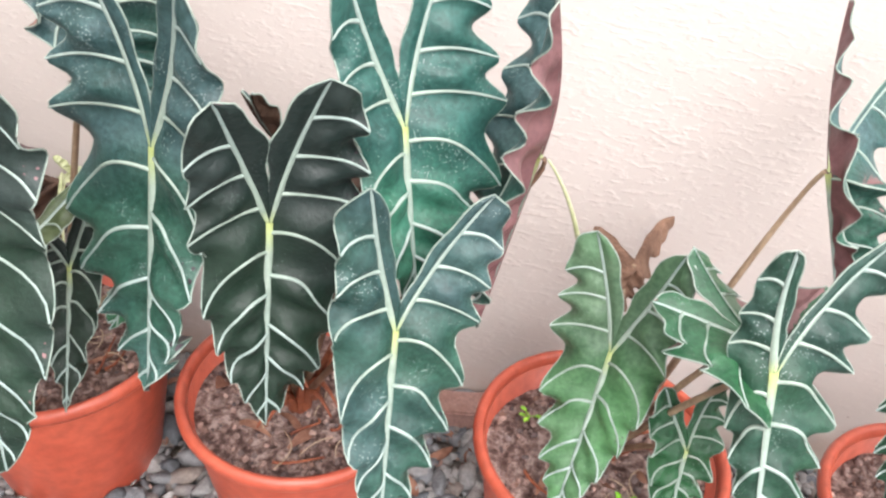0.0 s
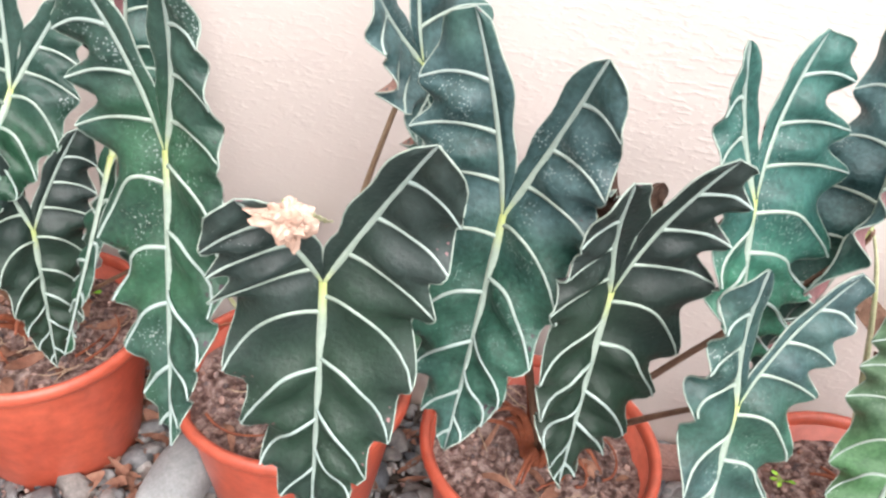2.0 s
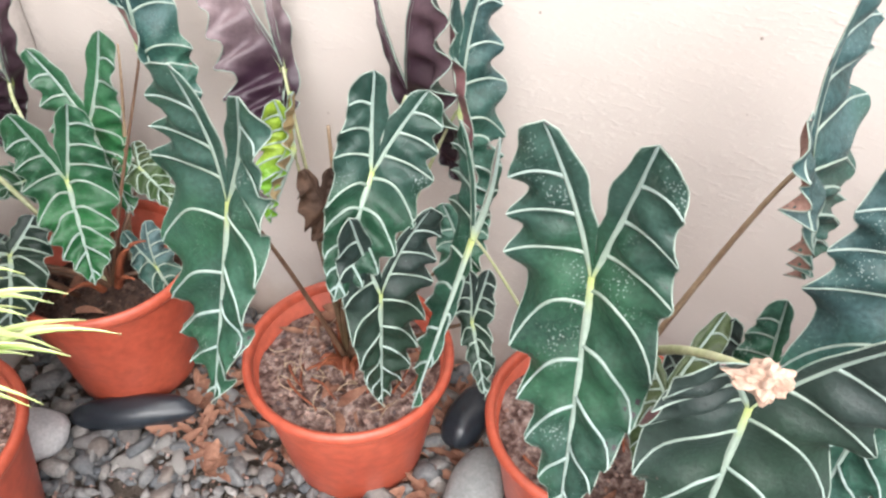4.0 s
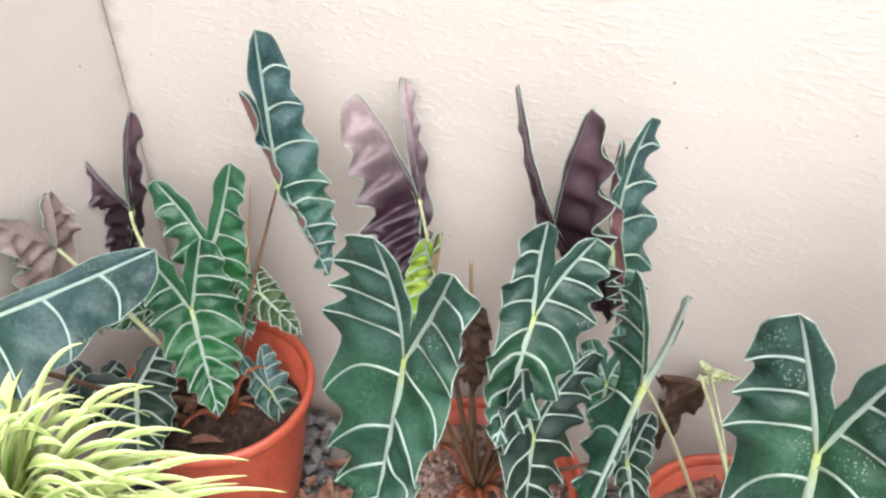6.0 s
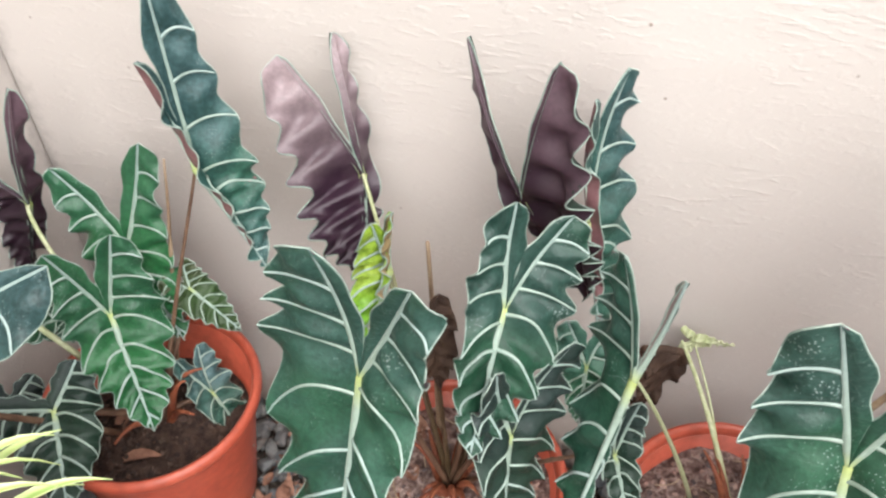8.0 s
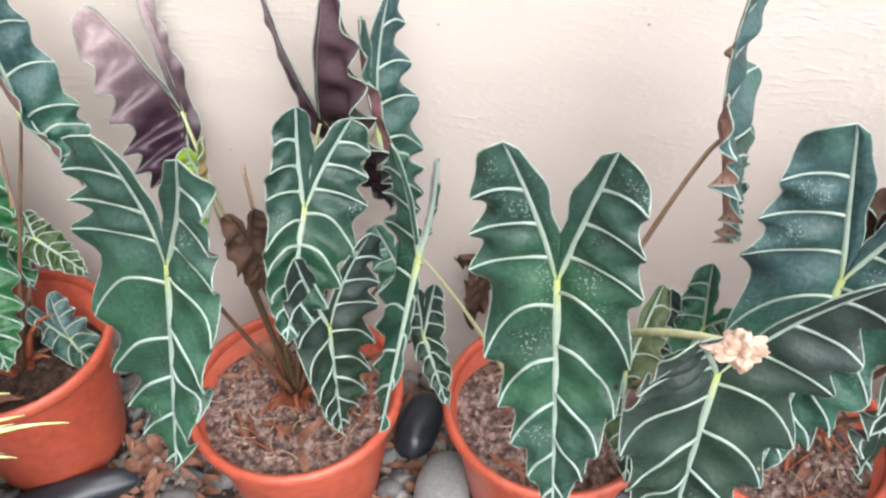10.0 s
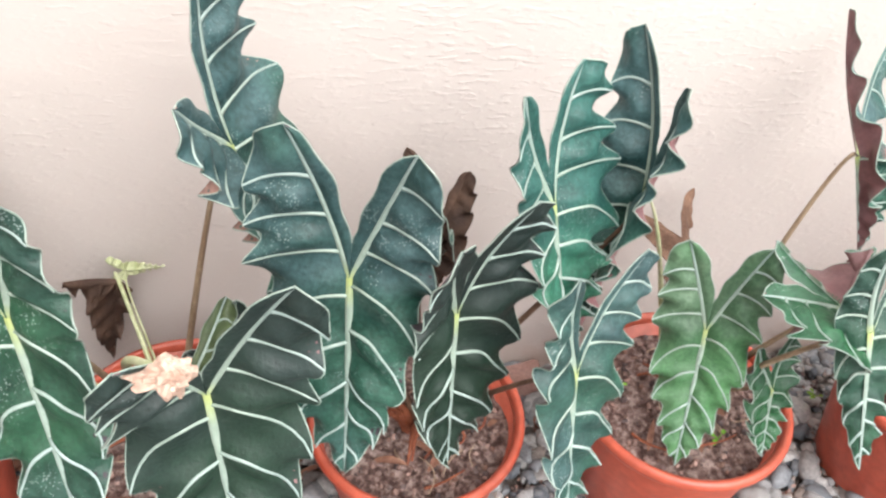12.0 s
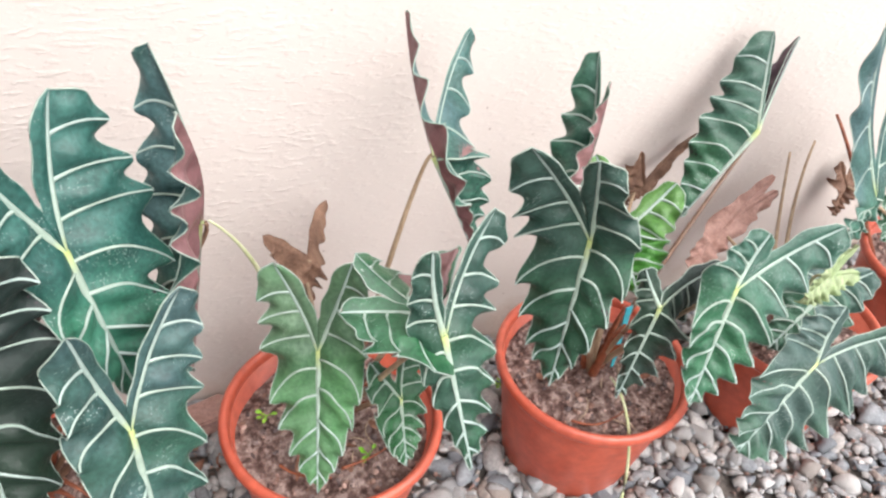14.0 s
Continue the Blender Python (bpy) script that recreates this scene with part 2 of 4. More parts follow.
# the tint darkens the low-x end: shade and wet dirt painted together
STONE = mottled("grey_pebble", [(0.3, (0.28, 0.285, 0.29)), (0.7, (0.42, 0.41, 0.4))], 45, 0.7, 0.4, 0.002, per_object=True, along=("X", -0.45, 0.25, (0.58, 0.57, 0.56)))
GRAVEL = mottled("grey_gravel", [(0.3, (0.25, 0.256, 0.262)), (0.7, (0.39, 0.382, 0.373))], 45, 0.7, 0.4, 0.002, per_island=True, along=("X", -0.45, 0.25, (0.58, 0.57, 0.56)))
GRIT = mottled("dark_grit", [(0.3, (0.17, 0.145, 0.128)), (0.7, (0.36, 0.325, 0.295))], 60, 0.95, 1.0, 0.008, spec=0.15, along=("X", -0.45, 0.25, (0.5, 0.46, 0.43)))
# unseen ground round the bed, made pale to bounce light up the wall
BOUNCE_YARD = mottled("unseen_bounce_yard", [(0.3, (0.44, 0.44, 0.43)), (0.7, (0.6, 0.59, 0.57))], 60, 0.95, 1.0, 0.008, spec=0.15)
SLATE = mottled("smooth_grey_stone", [(0.3, (0.22, 0.24, 0.245)), (0.7, (0.31, 0.33, 0.33))], 14, 0.6, 0.3, 0.003)
BLACK_STONE = mottled("smooth_black_stone", [(0.3, (0.012, 0.016, 0.022)), (0.7, (0.03, 0.038, 0.048))], 14, 0.3, 0.2, 0.002, spec=0.5)
WHITE_STONE = mottled("pale_grey_stone", [(0.3, (0.42, 0.43, 0.44)), (0.7, (0.55, 0.55, 0.55))], 14, 0.6, 0.3, 0.003)

STRAW = mottled("pale_straw", [(0.3, (0.34, 0.24, 0.16)), (0.7, (0.56, 0.44, 0.32))], 60, 0.8, 0.3, 0.002)
SCRAP = mottled("dead_leaf_scrap", [(0.3, (0.13, 0.05, 0.03)), (0.7, (0.34, 0.18, 0.12))], 30, 0.8, 0.5, 0.003)
CYAN = mottled("turquoise_plastic", [(0.3, (0.02, 0.36, 0.46)), (0.7, (0.05, 0.46, 0.55))], 20, 0.35, 0.05)


def stripe_material():
    m, nodes, links, bsdf = node_mat("striped_strap_leaf")
    uv = nodes.new("ShaderNodeUVMap")
    sep = nodes.new("ShaderNodeSeparateXYZ")
    links.new(uv.outputs[0], sep.inputs[0])
    col = ramp_from(nodes, links, sep.outputs["X"], [(0.0, (0.76, 0.79, 0.5)), (0.26, (0.68, 0.74, 0.36)), (0.4, (0.26, 0.46, 0.08)), (0.6, (0.26, 0.46, 0.08)), (0.74, (0.68, 0.74, 0.36)), (1.0, (0.78, 0.8, 0.54))])
    info = nodes.new("ShaderNodeObjectInfo")
    col = mix_col(nodes, links, info.outputs["Random"], col, (0.5, 0.6, 0.24))
    links.new(col, bsdf.inputs["Base Color"])
    bsdf.inputs["Roughness"].default_value = 0.4
    return m


YOUNG = mottled("pale_young_leaf", [(0.3, (0.2, 0.29, 0.12)), (0.7, (0.33, 0.4, 0.22))], 30, 0.45, 0.3, 0.002)
STRIPE = stripe_material()


def plaster():
    m, nodes, links, bsdf = node_mat("cream_plaster")
    tc = nodes.new("ShaderNodeTexCoord").outputs["Object"]
    big = noise_tex(nodes, links, tc, 2.2, 4)
    trowel = noise_tex(nodes, links, tc, 120, 3, 0.5, (0.5, 1, 1.35))
    grit = noise_tex(nodes, links, tc, 130, 3, 0.6, (0.6, 1, 1.2))
    col = ramp_from(nodes, links, big.outputs["Fac"], [(0.3, (0.52, 0.477, 0.441)), (0.7, (0.555, 0.508, 0.473))])
    stain = noise_tex(nodes, links, tc, 9, 6, 0.7)
    col = mix_col(nodes, links, ramp_from(nodes, links, stain.outputs["Fac"], [(0.62, (0, 0, 0)), (0.8, (0.35, 0.35, 0.35))]), col, (0.6, 0.54, 0.485))
    vor = nodes.new("ShaderNodeTexVoronoi")
    vor.inputs["Scale"].default_value = 26
    links.new(tc, vor.inputs["Vector"])
    near = ramp_from(nodes, links, vor.outputs["Distance"], [(0.035, (1, 1, 1)), (0.07, (0, 0, 0))])
    some = ramp_from(nodes, links, noise_tex(nodes, links, tc, 6, 3).outputs["Fac"], [(0.55, (0, 0, 0)), (0.62, (0.8, 0.8, 0.8))])
    col = mix_col(nodes, links, mix_col(nodes, links, 1.0, near, some, "MULTIPLY"), col, (0.22, 0.17, 0.14))
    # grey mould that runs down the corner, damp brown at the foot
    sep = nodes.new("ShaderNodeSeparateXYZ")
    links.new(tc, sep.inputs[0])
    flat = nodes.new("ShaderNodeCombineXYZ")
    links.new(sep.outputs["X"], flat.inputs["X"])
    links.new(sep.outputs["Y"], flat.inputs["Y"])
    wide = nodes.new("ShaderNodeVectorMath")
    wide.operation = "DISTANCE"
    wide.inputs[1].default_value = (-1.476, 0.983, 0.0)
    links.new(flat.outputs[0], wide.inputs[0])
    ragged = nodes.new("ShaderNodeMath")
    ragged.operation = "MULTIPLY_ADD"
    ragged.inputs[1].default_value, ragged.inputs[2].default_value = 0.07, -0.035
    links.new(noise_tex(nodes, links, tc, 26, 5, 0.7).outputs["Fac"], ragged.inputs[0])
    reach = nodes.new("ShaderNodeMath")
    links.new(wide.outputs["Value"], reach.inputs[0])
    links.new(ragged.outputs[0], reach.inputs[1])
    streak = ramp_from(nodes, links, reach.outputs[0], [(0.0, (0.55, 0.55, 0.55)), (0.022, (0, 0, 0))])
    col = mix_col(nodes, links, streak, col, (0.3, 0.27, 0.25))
    foot = nodes.new("ShaderNodeMath")
    foot.operation = "MULTIPLY_ADD"
    foot.inputs[1].default_value, foot.inputs[2].default_value = -0.32, 0.16
    links.new(noise_tex(nodes, links, tc, 8, 5, 0.65).outputs["Fac"], foot.inputs[0])
    height = nodes.new("ShaderNodeMath")
    links.new(sep.outputs["Z"], height.inputs[0])
    links.new(foot.outputs[0], height.inputs[1])
    damp = ramp_from(nodes, links, height.outputs[0], [(0.0, (0.55, 0.55, 0.55)), (0.1, (0, 0, 0))])
    col = mix_col(nodes, links, damp, col, (0.42, 0.31, 0.24))
    links.new(col, bsdf.inputs["Base Color"])
    bsdf.inputs["Roughness"].default_value = 0.45
    bsdf.inputs["Specular IOR Level"].default_value = 0.2
    mask = ramp_from(nodes, links, noise_tex(nodes, links, tc, 5, 4, 0.6).outputs["Fac"], [(0.4, (0.25, 0.25, 0.25)), (0.7, (1, 1, 1))])
    ridge = mix_col(nodes, links, 1.0, ramp_from(nodes, links, trowel.outputs["Fac"], [(0.5, (0, 0, 0)), (0.68, (1, 1, 1))]), mask, "MULTIPLY")
    b = add_bump(nodes, links, bsdf, ridge, 0.38, 0.0024)
    add_bump(nodes, links, bsdf, grit.outputs["Fac"], 0.25, 0.001, b)
    return m


PLASTER = plaster()

# ---- mesh helpers ----


def mesh_from(name, verts, faces, material, uvs=None, smooth=True):
    me = bpy.data.meshes.new(name)
    me.from_pydata([tuple(map(float, v)) for v in verts], [], faces)
    me.materials.append(material)
    if smooth:
        me.polygons.foreach_set("use_smooth", [True] * len(me.polygons))
    if uvs is not None:
        layer = me.uv_layers.new(name="UVMap")
        idx = np.empty(len(me.loops), dtype=np.int32)
        me.loops.foreach_get("vertex_index", idx)
        layer.data.foreach_set("uv", np.asarray(uvs, dtype=np.float32)[idx].ravel())
    me.update()
    return me


def part(name, me, parent, label=""):
    ob = new(name, me)
    ob.parent = parent
    ob.matrix_parent_inverse = parent.matrix_world.inverted() if parent else Matrix()
    return tagged(ob, label)


def holder(name, at, label, category, group=""):
    ob = new(name)
    ob.empty_display_size = 0.05
    ob.matrix_world = Matrix.Translation(at)
    return tagged(ob, label, category, group)


def unit(v):
    v = np.asarray(v, float)
    return v / (np.linalg.norm(v) + 1e-12)


def smoothstep(a, b, x):
    x = min(1.0, max(0.0, (x - a) / (b - a)))
    return x * x * (3 - 2 * x)


class Sheet:
    """Gathers vertices and faces of one mesh."""

    def __init__(self):
        self.v, self.f, self.uv = [], [], []

    def grid(self, pts, flip=False, uvs=None):
        rows, cols, base = len(pts), len(pts[0]), len(self.v)
        for i, r in enumerate(pts):
            self.v.extend(r)
            self.uv.extend(uvs[i] if uvs else [(0, 0)] * cols)
        for i in range(rows - 1):
            for j in range(cols - 1):
                a = base + i * cols + j
                q = (a, a + 1, a + cols + 1, a + cols)
                self.f.append(q[::-1] if flip else q)

    def tube(self, path, radii, sides=6, u=None):
        path = [np.asarray(p, float) for p in path]
        base, n = len(self.v), len(path)
        ref = np.array([0.0, 0.0, 1.0])
        for i, p in enumerate(path):
            d = unit(path[min(i + 1, n - 1)] - path[max(i - 1, 0)])
            side = np.cross(d, ref)
            if np.linalg.norm(side) < 0.2:
                side = np.cross(d, np.array([0.0, 1.0, 0.0]))
            side = unit(side)
            up = np.cross(side, d)
            for k in range(sides):
                a = 2 * math.pi * k / sides
                self.v.append(p + radii[i] * (math.cos(a) * side + math.sin(a) * up))
                self.uv.append((u[i] if u else 0.0, 0))
        for i in range(n - 1):
            for k in range(sides):
                a, b = base + i * sides + k, base + i * sides + (k + 1) % sides
                self.f.append((a, b, b + sides, a + sides))
        self.f.append(tuple(base + k for k in range(sides))[::-1])
        self.f.append(tuple(base + (n - 1) * sides + k for k in range(sides)))

    def ridge(self, path, normals, widths, height, u):
        """A raised rib that lies on a surface."""
        rows, uvs = [], []
        n = len(path)
        for i in range(n):
            d = unit(path[min(i + 1, n - 1)] - path[max(i - 1, 0)])
            side = unit(np.cross(d, normals[i]))
            w = widths[i] / 2
            up = normals[i]
            rows.append([path[i] - side * w - up * 0.0004, path[i] - side * w * 0.55 + up * (0.0004 + w * height), path[i] + side * w * 0.55 + up * (0.0004 + w * height), path[i] + side * w - up * 0.0004])
            uvs.append([(u[i], 0)] * 4)
        self.grid(rows, uvs=uvs)


def bezier(p0, p1, p2, p3, n):
    out = []
    for i in range(n):
        t = i / (n - 1)
        out.append((1 - t) ** 3 * p0 + 3 * t * (1 - t) ** 2 * p1 + 3 * t * t * (1 - t) * p2 + t ** 3 * p3)
    return out


def curve_at(stops, x):
    xs, ys = zip(*stops)
    return float(np.interp(x, xs, ys))


PROFILE = ((0, 0.0), (0.06, 0.1), (0.15, 0.26), (0.3, 0.49), (0.5, 0.73), (0.7, 0.9), (0.88, 0.99), (1.05, 1.01), (1.2, 0.92), (1.4, 0.78), (1.6, 0.64), (1.78, 0.5), (1.88, 0.41), (1.95, 0.3), (1.985, 0.17), (2.0, 0.0))
LATERALS = (0.2, 0.4, 0.6, 0.8, 0.99, 1.25, 1.52, 1.78)


class Blade:
    """The surface of one arrow-shaped leaf: from the joint of the stalk to the tip and to the two lobes (left and right as its upper face shows them)."""

    def __init__(self, n, t, l, r, wl, wr, fold=(8, 8), bow=0.0, wave=0.0095, bulge=0.016, teeth=0.19, inner=0.019, seed=0, curl=(0.0, 0.0), sweep=0.8, point=1.9):
        self.n, self.t = np.asarray(n, float), np.asarray(t, float)
        self.lobe = {-1: self.n + (np.asarray(l, float) - self.n) * 1.03, 1: self.n + (np.asarray(r, float) - self.n) * 1.03}
        self.w = {-1: wl, 1: wr}
        self.T = self.t - self.n
        self.td = unit(self.T)
        e = self.lobe[1] - self.lobe[-1]
        self.e = unit(e - self.td * (e @ self.td))
        self.N = np.cross(self.e, -self.td)
        self.a, self.half_n = {}, {}
        for s, f in ((-1, fold[0]), (1, fold[1])):
            f = radians(f)
            self.a[s] = s * self.e * math.cos(f) + self.N * math.sin(f)
            self.half_n[s] = self.N * math.cos(f) - s * self.e * math.sin(f)
        self.bow, self.wave, self.bulge, self.teeth, self.inner, self.sweep, self.point = bow, wave, bulge, teeth, inner, sweep, point
        self.curl = {-1: curl[0], 1: curl[1]}
        rng = random.Random(seed)
        self.phase = {s: [rng.uniform(-1, 1) for _ in range(12)] for s in (-1, 1)}
        self.lat = {s: [max(0.1, k + rng.uniform(-0.025, 0.025) - (0.1 if s < 0 else 0.05)) for k in LATERALS] for s in (-1, 1)}
        for s in (-1, 1):
            ld = unit(self.lobe[s] - self.n)
            od = unit(self.lobe[-s] - self.n)
            self.half_n[s] = unit(self.half_n[s])
            self.gap = math.acos(max(-1, min(1, float(ld @ od))))

    def spine(self, s, side):
        if s <= 1:
            b = self.bow * 4 * s * (1 - s)
            return self.n + self.T * (1 - s) + self.N * b
        u = s - 1
        L = self.lobe[side] - self.n
        return self.n + L * u - self.N * (0.02 * math.sin(math.pi * u) * np.linalg.norm(L) / 0.15) * 0.4

    def between(self, s, side):
        """How far s lies between two veins' ends: 0 at a vein, 1 midway."""
        ends = [0.0] + [k - 0.1 * min(1.0, k / 0.6) if k < 1 else k for k in self.lat[side]] + [2.0]
        for k in range(len(ends) - 1):
            if ends[k] <= s <= ends[k + 1]:
                return k, (s - ends[k]) / (ends[k + 1] - ends[k])
        return len(ends) - 2, 1.0

    def out(self, s, side):
        ld = unit(self.lobe[side] - self.n)
        a = self.a[side]
        mid = unit(a + self.td * self.sweep * (1.05 - 0.65 * s))
        lob = unit(-side * np.cross(self.half_n[side], ld))
        lob = unit(lob + ld * 0.12)
        k = smoothstep(0.75, 1.35, s)
        return unit(mid * (1 - k) + lob * k)

    def width(self, s, side):
        k, x = self.between(s, side)
        amp = self.teeth * (0.6 + 0.4 * abs(self.phase[side][k % 12])) * (0.5 + 0.7 * smoothstep(0.0, 0.5, s)) * (1.05 if s > 1.05 else 1.0) * (0.3 if k == len(self.lat[side]) else 1.0)
        tooth = 1.08 - amp * math.sin(math.pi * x) ** self.point
        return self.w[side] * curve_at(PROFILE, s) * tooth

    def at(self, s, v, side):
        k, x = self.between(s, side)
        w = self.width(s, side)
        o = self.out(s, side)
        hn = self.half_n[side]
        lift = self.bulge * math.sin(math.pi * x) ** 2 * math.sin(math.pi * min(1.0, v)) * min(1.0, w / 0.06)
        lift += self.wave * v * v * math.cos(2 * math.pi * x + 0.7 * self.phase[side][k % 12]) * min(1.0, w / 0.05)
        lift += self.wave * 1.3 * v * v * self.phase[side][(k + 3) % 12] * math.sin(math.pi * x)
        c = self.curl[side] * v
        if abs(c) > 1e-4:
            flat, high = math.sin(c) / self.curl[side], (1 - math.cos(c)) / self.curl[side]
        else:
            flat, high = v, 0.0
        return self.spine(s, side) + o * w * flat + hn * (lift + w * high)

    def inner_at(self, u, v, side):
        """The strip of a lobe towards the notch."""
        L = self.lobe[side] - self.n
        ld, od = unit(L), unit(self.lobe[-side] - self.n)
        inn = unit(od - ld * (od @ ld))
        d = u * np.linalg.norm(L)
        w = min(self.inner * (0.75 + 0.25 * smoothstep(0.3, 0.7, u)) * math.sqrt(max(0.0, 1 - u ** 5)), d * math.tan(min(1.2, self.gap / 2)))
        if u > 0.3:
            w *= 1 + 0.12 * math.sin(u * 17 + self.phase[side][0] * 3)
        return self.spine(1 + u, side) + inn * w * v + self.half_n[side] * (0.004 * math.sin(math.pi * v * 0.9))

    def normal(self, s, v, side):
        ds, dv = 0.01, 0.03
        a = self.at(min(2, s + ds), v, side) - self.at(max(0, s - ds), v, side)
        b = self.at(s, min(1, v + dv), side) - self.at(s, max(0, v - dv), side)
        n = unit(np.cross(a, b))
        return n if n @ self.half_n[side] > 0 else -n


LEAF_COUNT = [0]


def leaf(plant, top, n, t, l, r, wl, wr, under=PURPLE, label="", ribs=True, stalk=None, stalk_mat=PETIOLE, stalk_r=0.0034, name="leaf", rib_scale=1.0, arch=0.02, **shape):
    LEAF_COUNT[0] += 1
    b = Blade(n, t, l, r, wl, wr, seed=LEAF_COUNT[0], **shape)
    S, V = 72, 8
    ss = [2.0 * (i / S) for i in range(S + 1)]
    up, lo, edge, veins = Sheet(), Sheet(), Sheet(), []
    for side in (-1, 1):
        pts = [[b.at(s, j / V, side) for j in range(V + 1)] for s in ss]
        inner = [[b.inner_at(i / 18, j / 3, side) for j in range(4)] for i in range(19)]
        up.grid(pts, side < 0, [[(s / 2, j / V) for j in range(V + 1)] for s in ss])
        up.grid(inner, side > 0, [[(0.5 + i / 36, 0.2) for j in range(4)] for i in range(19)])
        thick = b.half_n[side] * 0.0014
        lo.grid([[p - thick for p in r_] for r_ in pts], side > 0)
        lo.grid([[p - thick for p in r_] for r_ in inner], side < 0)
        rim = [r_[-1] - thick * 0.5 for r_ in pts]
        edge.tube(rim, [0.00085] * len(rim), 5)
        rim = [r_[-1] - thick * 0.5 for r_ in inner]
        edge.tube(rim, [0.0009] * len(rim), 5)
        if ribs:
            for k in b.lat[side]:
                path, nrm, wid, u = [], [], [], []
                for i in range(13):
                    v = i / 12
                    arch = 0.065 * smoothstep(0.25, 0.95, k) * math.sin(math.pi * v) - 0.1 * min(1.0, k / 0.6) * v * v if k < 1 else 0.04 * math.sin(math.pi * v)
                    s = min(1.99, max(0.01, k + arch))
                    p = b.at(s, v, side)
                    m = b.normal(s, v, side)
                    path.append(p + m * 0.0006)
                    nrm.append(m)
                    wid.append((0.0044 - 0.0023 * v) * rib_scale)
                    u.append(min(1.0, 0.12 + np.linalg.norm(p - b.n) / 0.16))
                rib = Sheet()
                rib.ridge(path, nrm, wid, 0.35, u)
                veins.append(("vein", rib))
            path = [b.spine(1 + i / 16, side) + b.half_n[side] * 0.001 for i in range(17)]
            rib = Sheet()
            rib.ridge(path, [unit(b.half_n[side] + b.N)] * 17, [(0.0078 - 0.005 * i / 16) * rib_scale for i in range(17)], 0.4, [min(1.0, 0.04 + i / 16) for i in range(17)])
            veins.append(("lobe_rib", rib))
    if ribs:
        path = [b.spine(1 - i / 20, 1) + b.N * 0.001 for i in range(21)]
        rib = Sheet()
        rib.ridge(path, [b.N] * 21, [(0.0102 - 0.0082 * (i / 20) ** 0.8) * rib_scale for i in range(21)], 0.4, [min(1.0, i / 20 * 1.1) for i in range(21)])
        veins.append(("midrib", rib))
    ob = part(name, mesh_from(name, up.v, up.f, top, up.uv), plant, label)
    part("underside", mesh_from("underside", lo.v, lo.f, under, up.uv), ob)
    part("leaf_edge", mesh_from("leaf_edge", edge.v, edge.f, MARGIN if ribs else under), ob)
    for kind_, rib in veins:
        part(kind_, mesh_from(kind_, rib.v, rib.f, VEIN, rib.uv), ob)
    if stalk is not None:
        base = np.asarray(stalk, float)
        p0 = b.n - b.N * 0.003
        away = -b.N * (0.02 + arch) + np.array([0, 0, arch - 0.02])
        path = bezier(p0, p0 + away, base + (p0 - base) * 0.45 + np.array([0, 0, 0.03 + arch]), base, 22)
        st = Sheet()
        st.tube(path, [stalk_r * (0.75 + 0.8 * (i / 21) ** 1.5) for i in range(22)], 8)
        part("petiole", mesh_from("petiole", st.v, st.f, stalk_mat), plant)
    return ob


def stem(plant, pts, r0, r1, material=PETIOLE, name="petiole", label=""):
    st = Sheet()
    p = [np.asarray(q, float) for q in pts]
    path = bezier(*p, 18) if len(p) == 4 else p
    n = len(path)
    st.tube(path, [r0 + (r1 - r0) * i / (n - 1) for i in range(n)], 8)
    return part(name, mesh_from(name, st.v, st.f, material), plant, label)

# ---- setting ----


CORNER = -1.476


def wall_y(x):
    """The wall's face; it runs at a small angle to the row of pots."""
    return 0.8945 - 0.06 * x


def side_x(y):
    """The face of the wall that closes the row at one end."""
    return CORNER - 0.06 * (wall_y(CORNER) - y)


def trowelled(x, z, low=0.0):
    """How far the plaster stands proud: slow waves, small ridges of the trowel."""
    d = 0.0007 * noise.noise((x * 12, 3.1 + low, z * 30)) + 0.003 * noise.noise((x * 1.3, 1.7 + low, z * 1.9))
    return d + 0.001 * max(0.0, noise.noise((x * 22 + 40, 0.3 + low, z * 60)) - 0.28)


def plaster_face(name, label, at, along, x0, x1, far0, far1):
    """A thick wall: at(u, d) gives the point of its face at u along it, d proud of it; fine between x0 and x1, plain to far0 and far1."""
    z1, step = 1.3, 0.0125
    sh = Sheet()
    rows = []
    for i in range(int(z1 / step) + 1):
        z = i * step - 0.05
        rows.append([(*at(x0 + j * step, trowelled(x0 + j * step, z, along)), z) for j in range(int((x1 - x0) / step) + 1)])
    sh.grid(rows)
    top, xr = rows[-1][0][2], x0 + step * int((x1 - x0) / step)
    b = len(sh.v)
    sh.v.extend((*at(u, d), z) for u, d, z in ((far0, 0, -0.3), (x0, 0, -0.3), (x0, 0, 2.6), (far0, 0, 2.6), (xr, 0, -0.3), (far1, 0, -0.3), (far1, 0, 2.6), (xr, 0, 2.6), (x0, 0, top), (xr, 0, top),
                                               (far0, -0.15, -0.3), (far1, -0.15, -0.3), (far1, -0.15, 2.6), (far0, -0.15, 2.6)))
    sh.f.extend([(b, b + 1, b + 2, b + 3), (b + 4, b + 5, b + 6, b + 7), (b + 8, b + 9, b + 7, b + 2), (b + 11, b + 10, b + 13, b + 12), (b + 3, b + 2, b + 7, b + 6, b + 12, b + 13), (b, b + 3, b + 13, b + 10), (b + 5, b + 11, b + 12, b + 6)])
    return tagged(new(name, mesh_from(name, sh.v, sh.f, PLASTER)), label, "wall", kind="structure")


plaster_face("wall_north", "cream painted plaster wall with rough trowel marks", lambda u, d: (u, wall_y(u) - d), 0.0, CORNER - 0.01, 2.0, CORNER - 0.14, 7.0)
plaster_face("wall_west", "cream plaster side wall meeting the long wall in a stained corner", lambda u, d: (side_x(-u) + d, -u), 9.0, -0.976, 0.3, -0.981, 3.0)


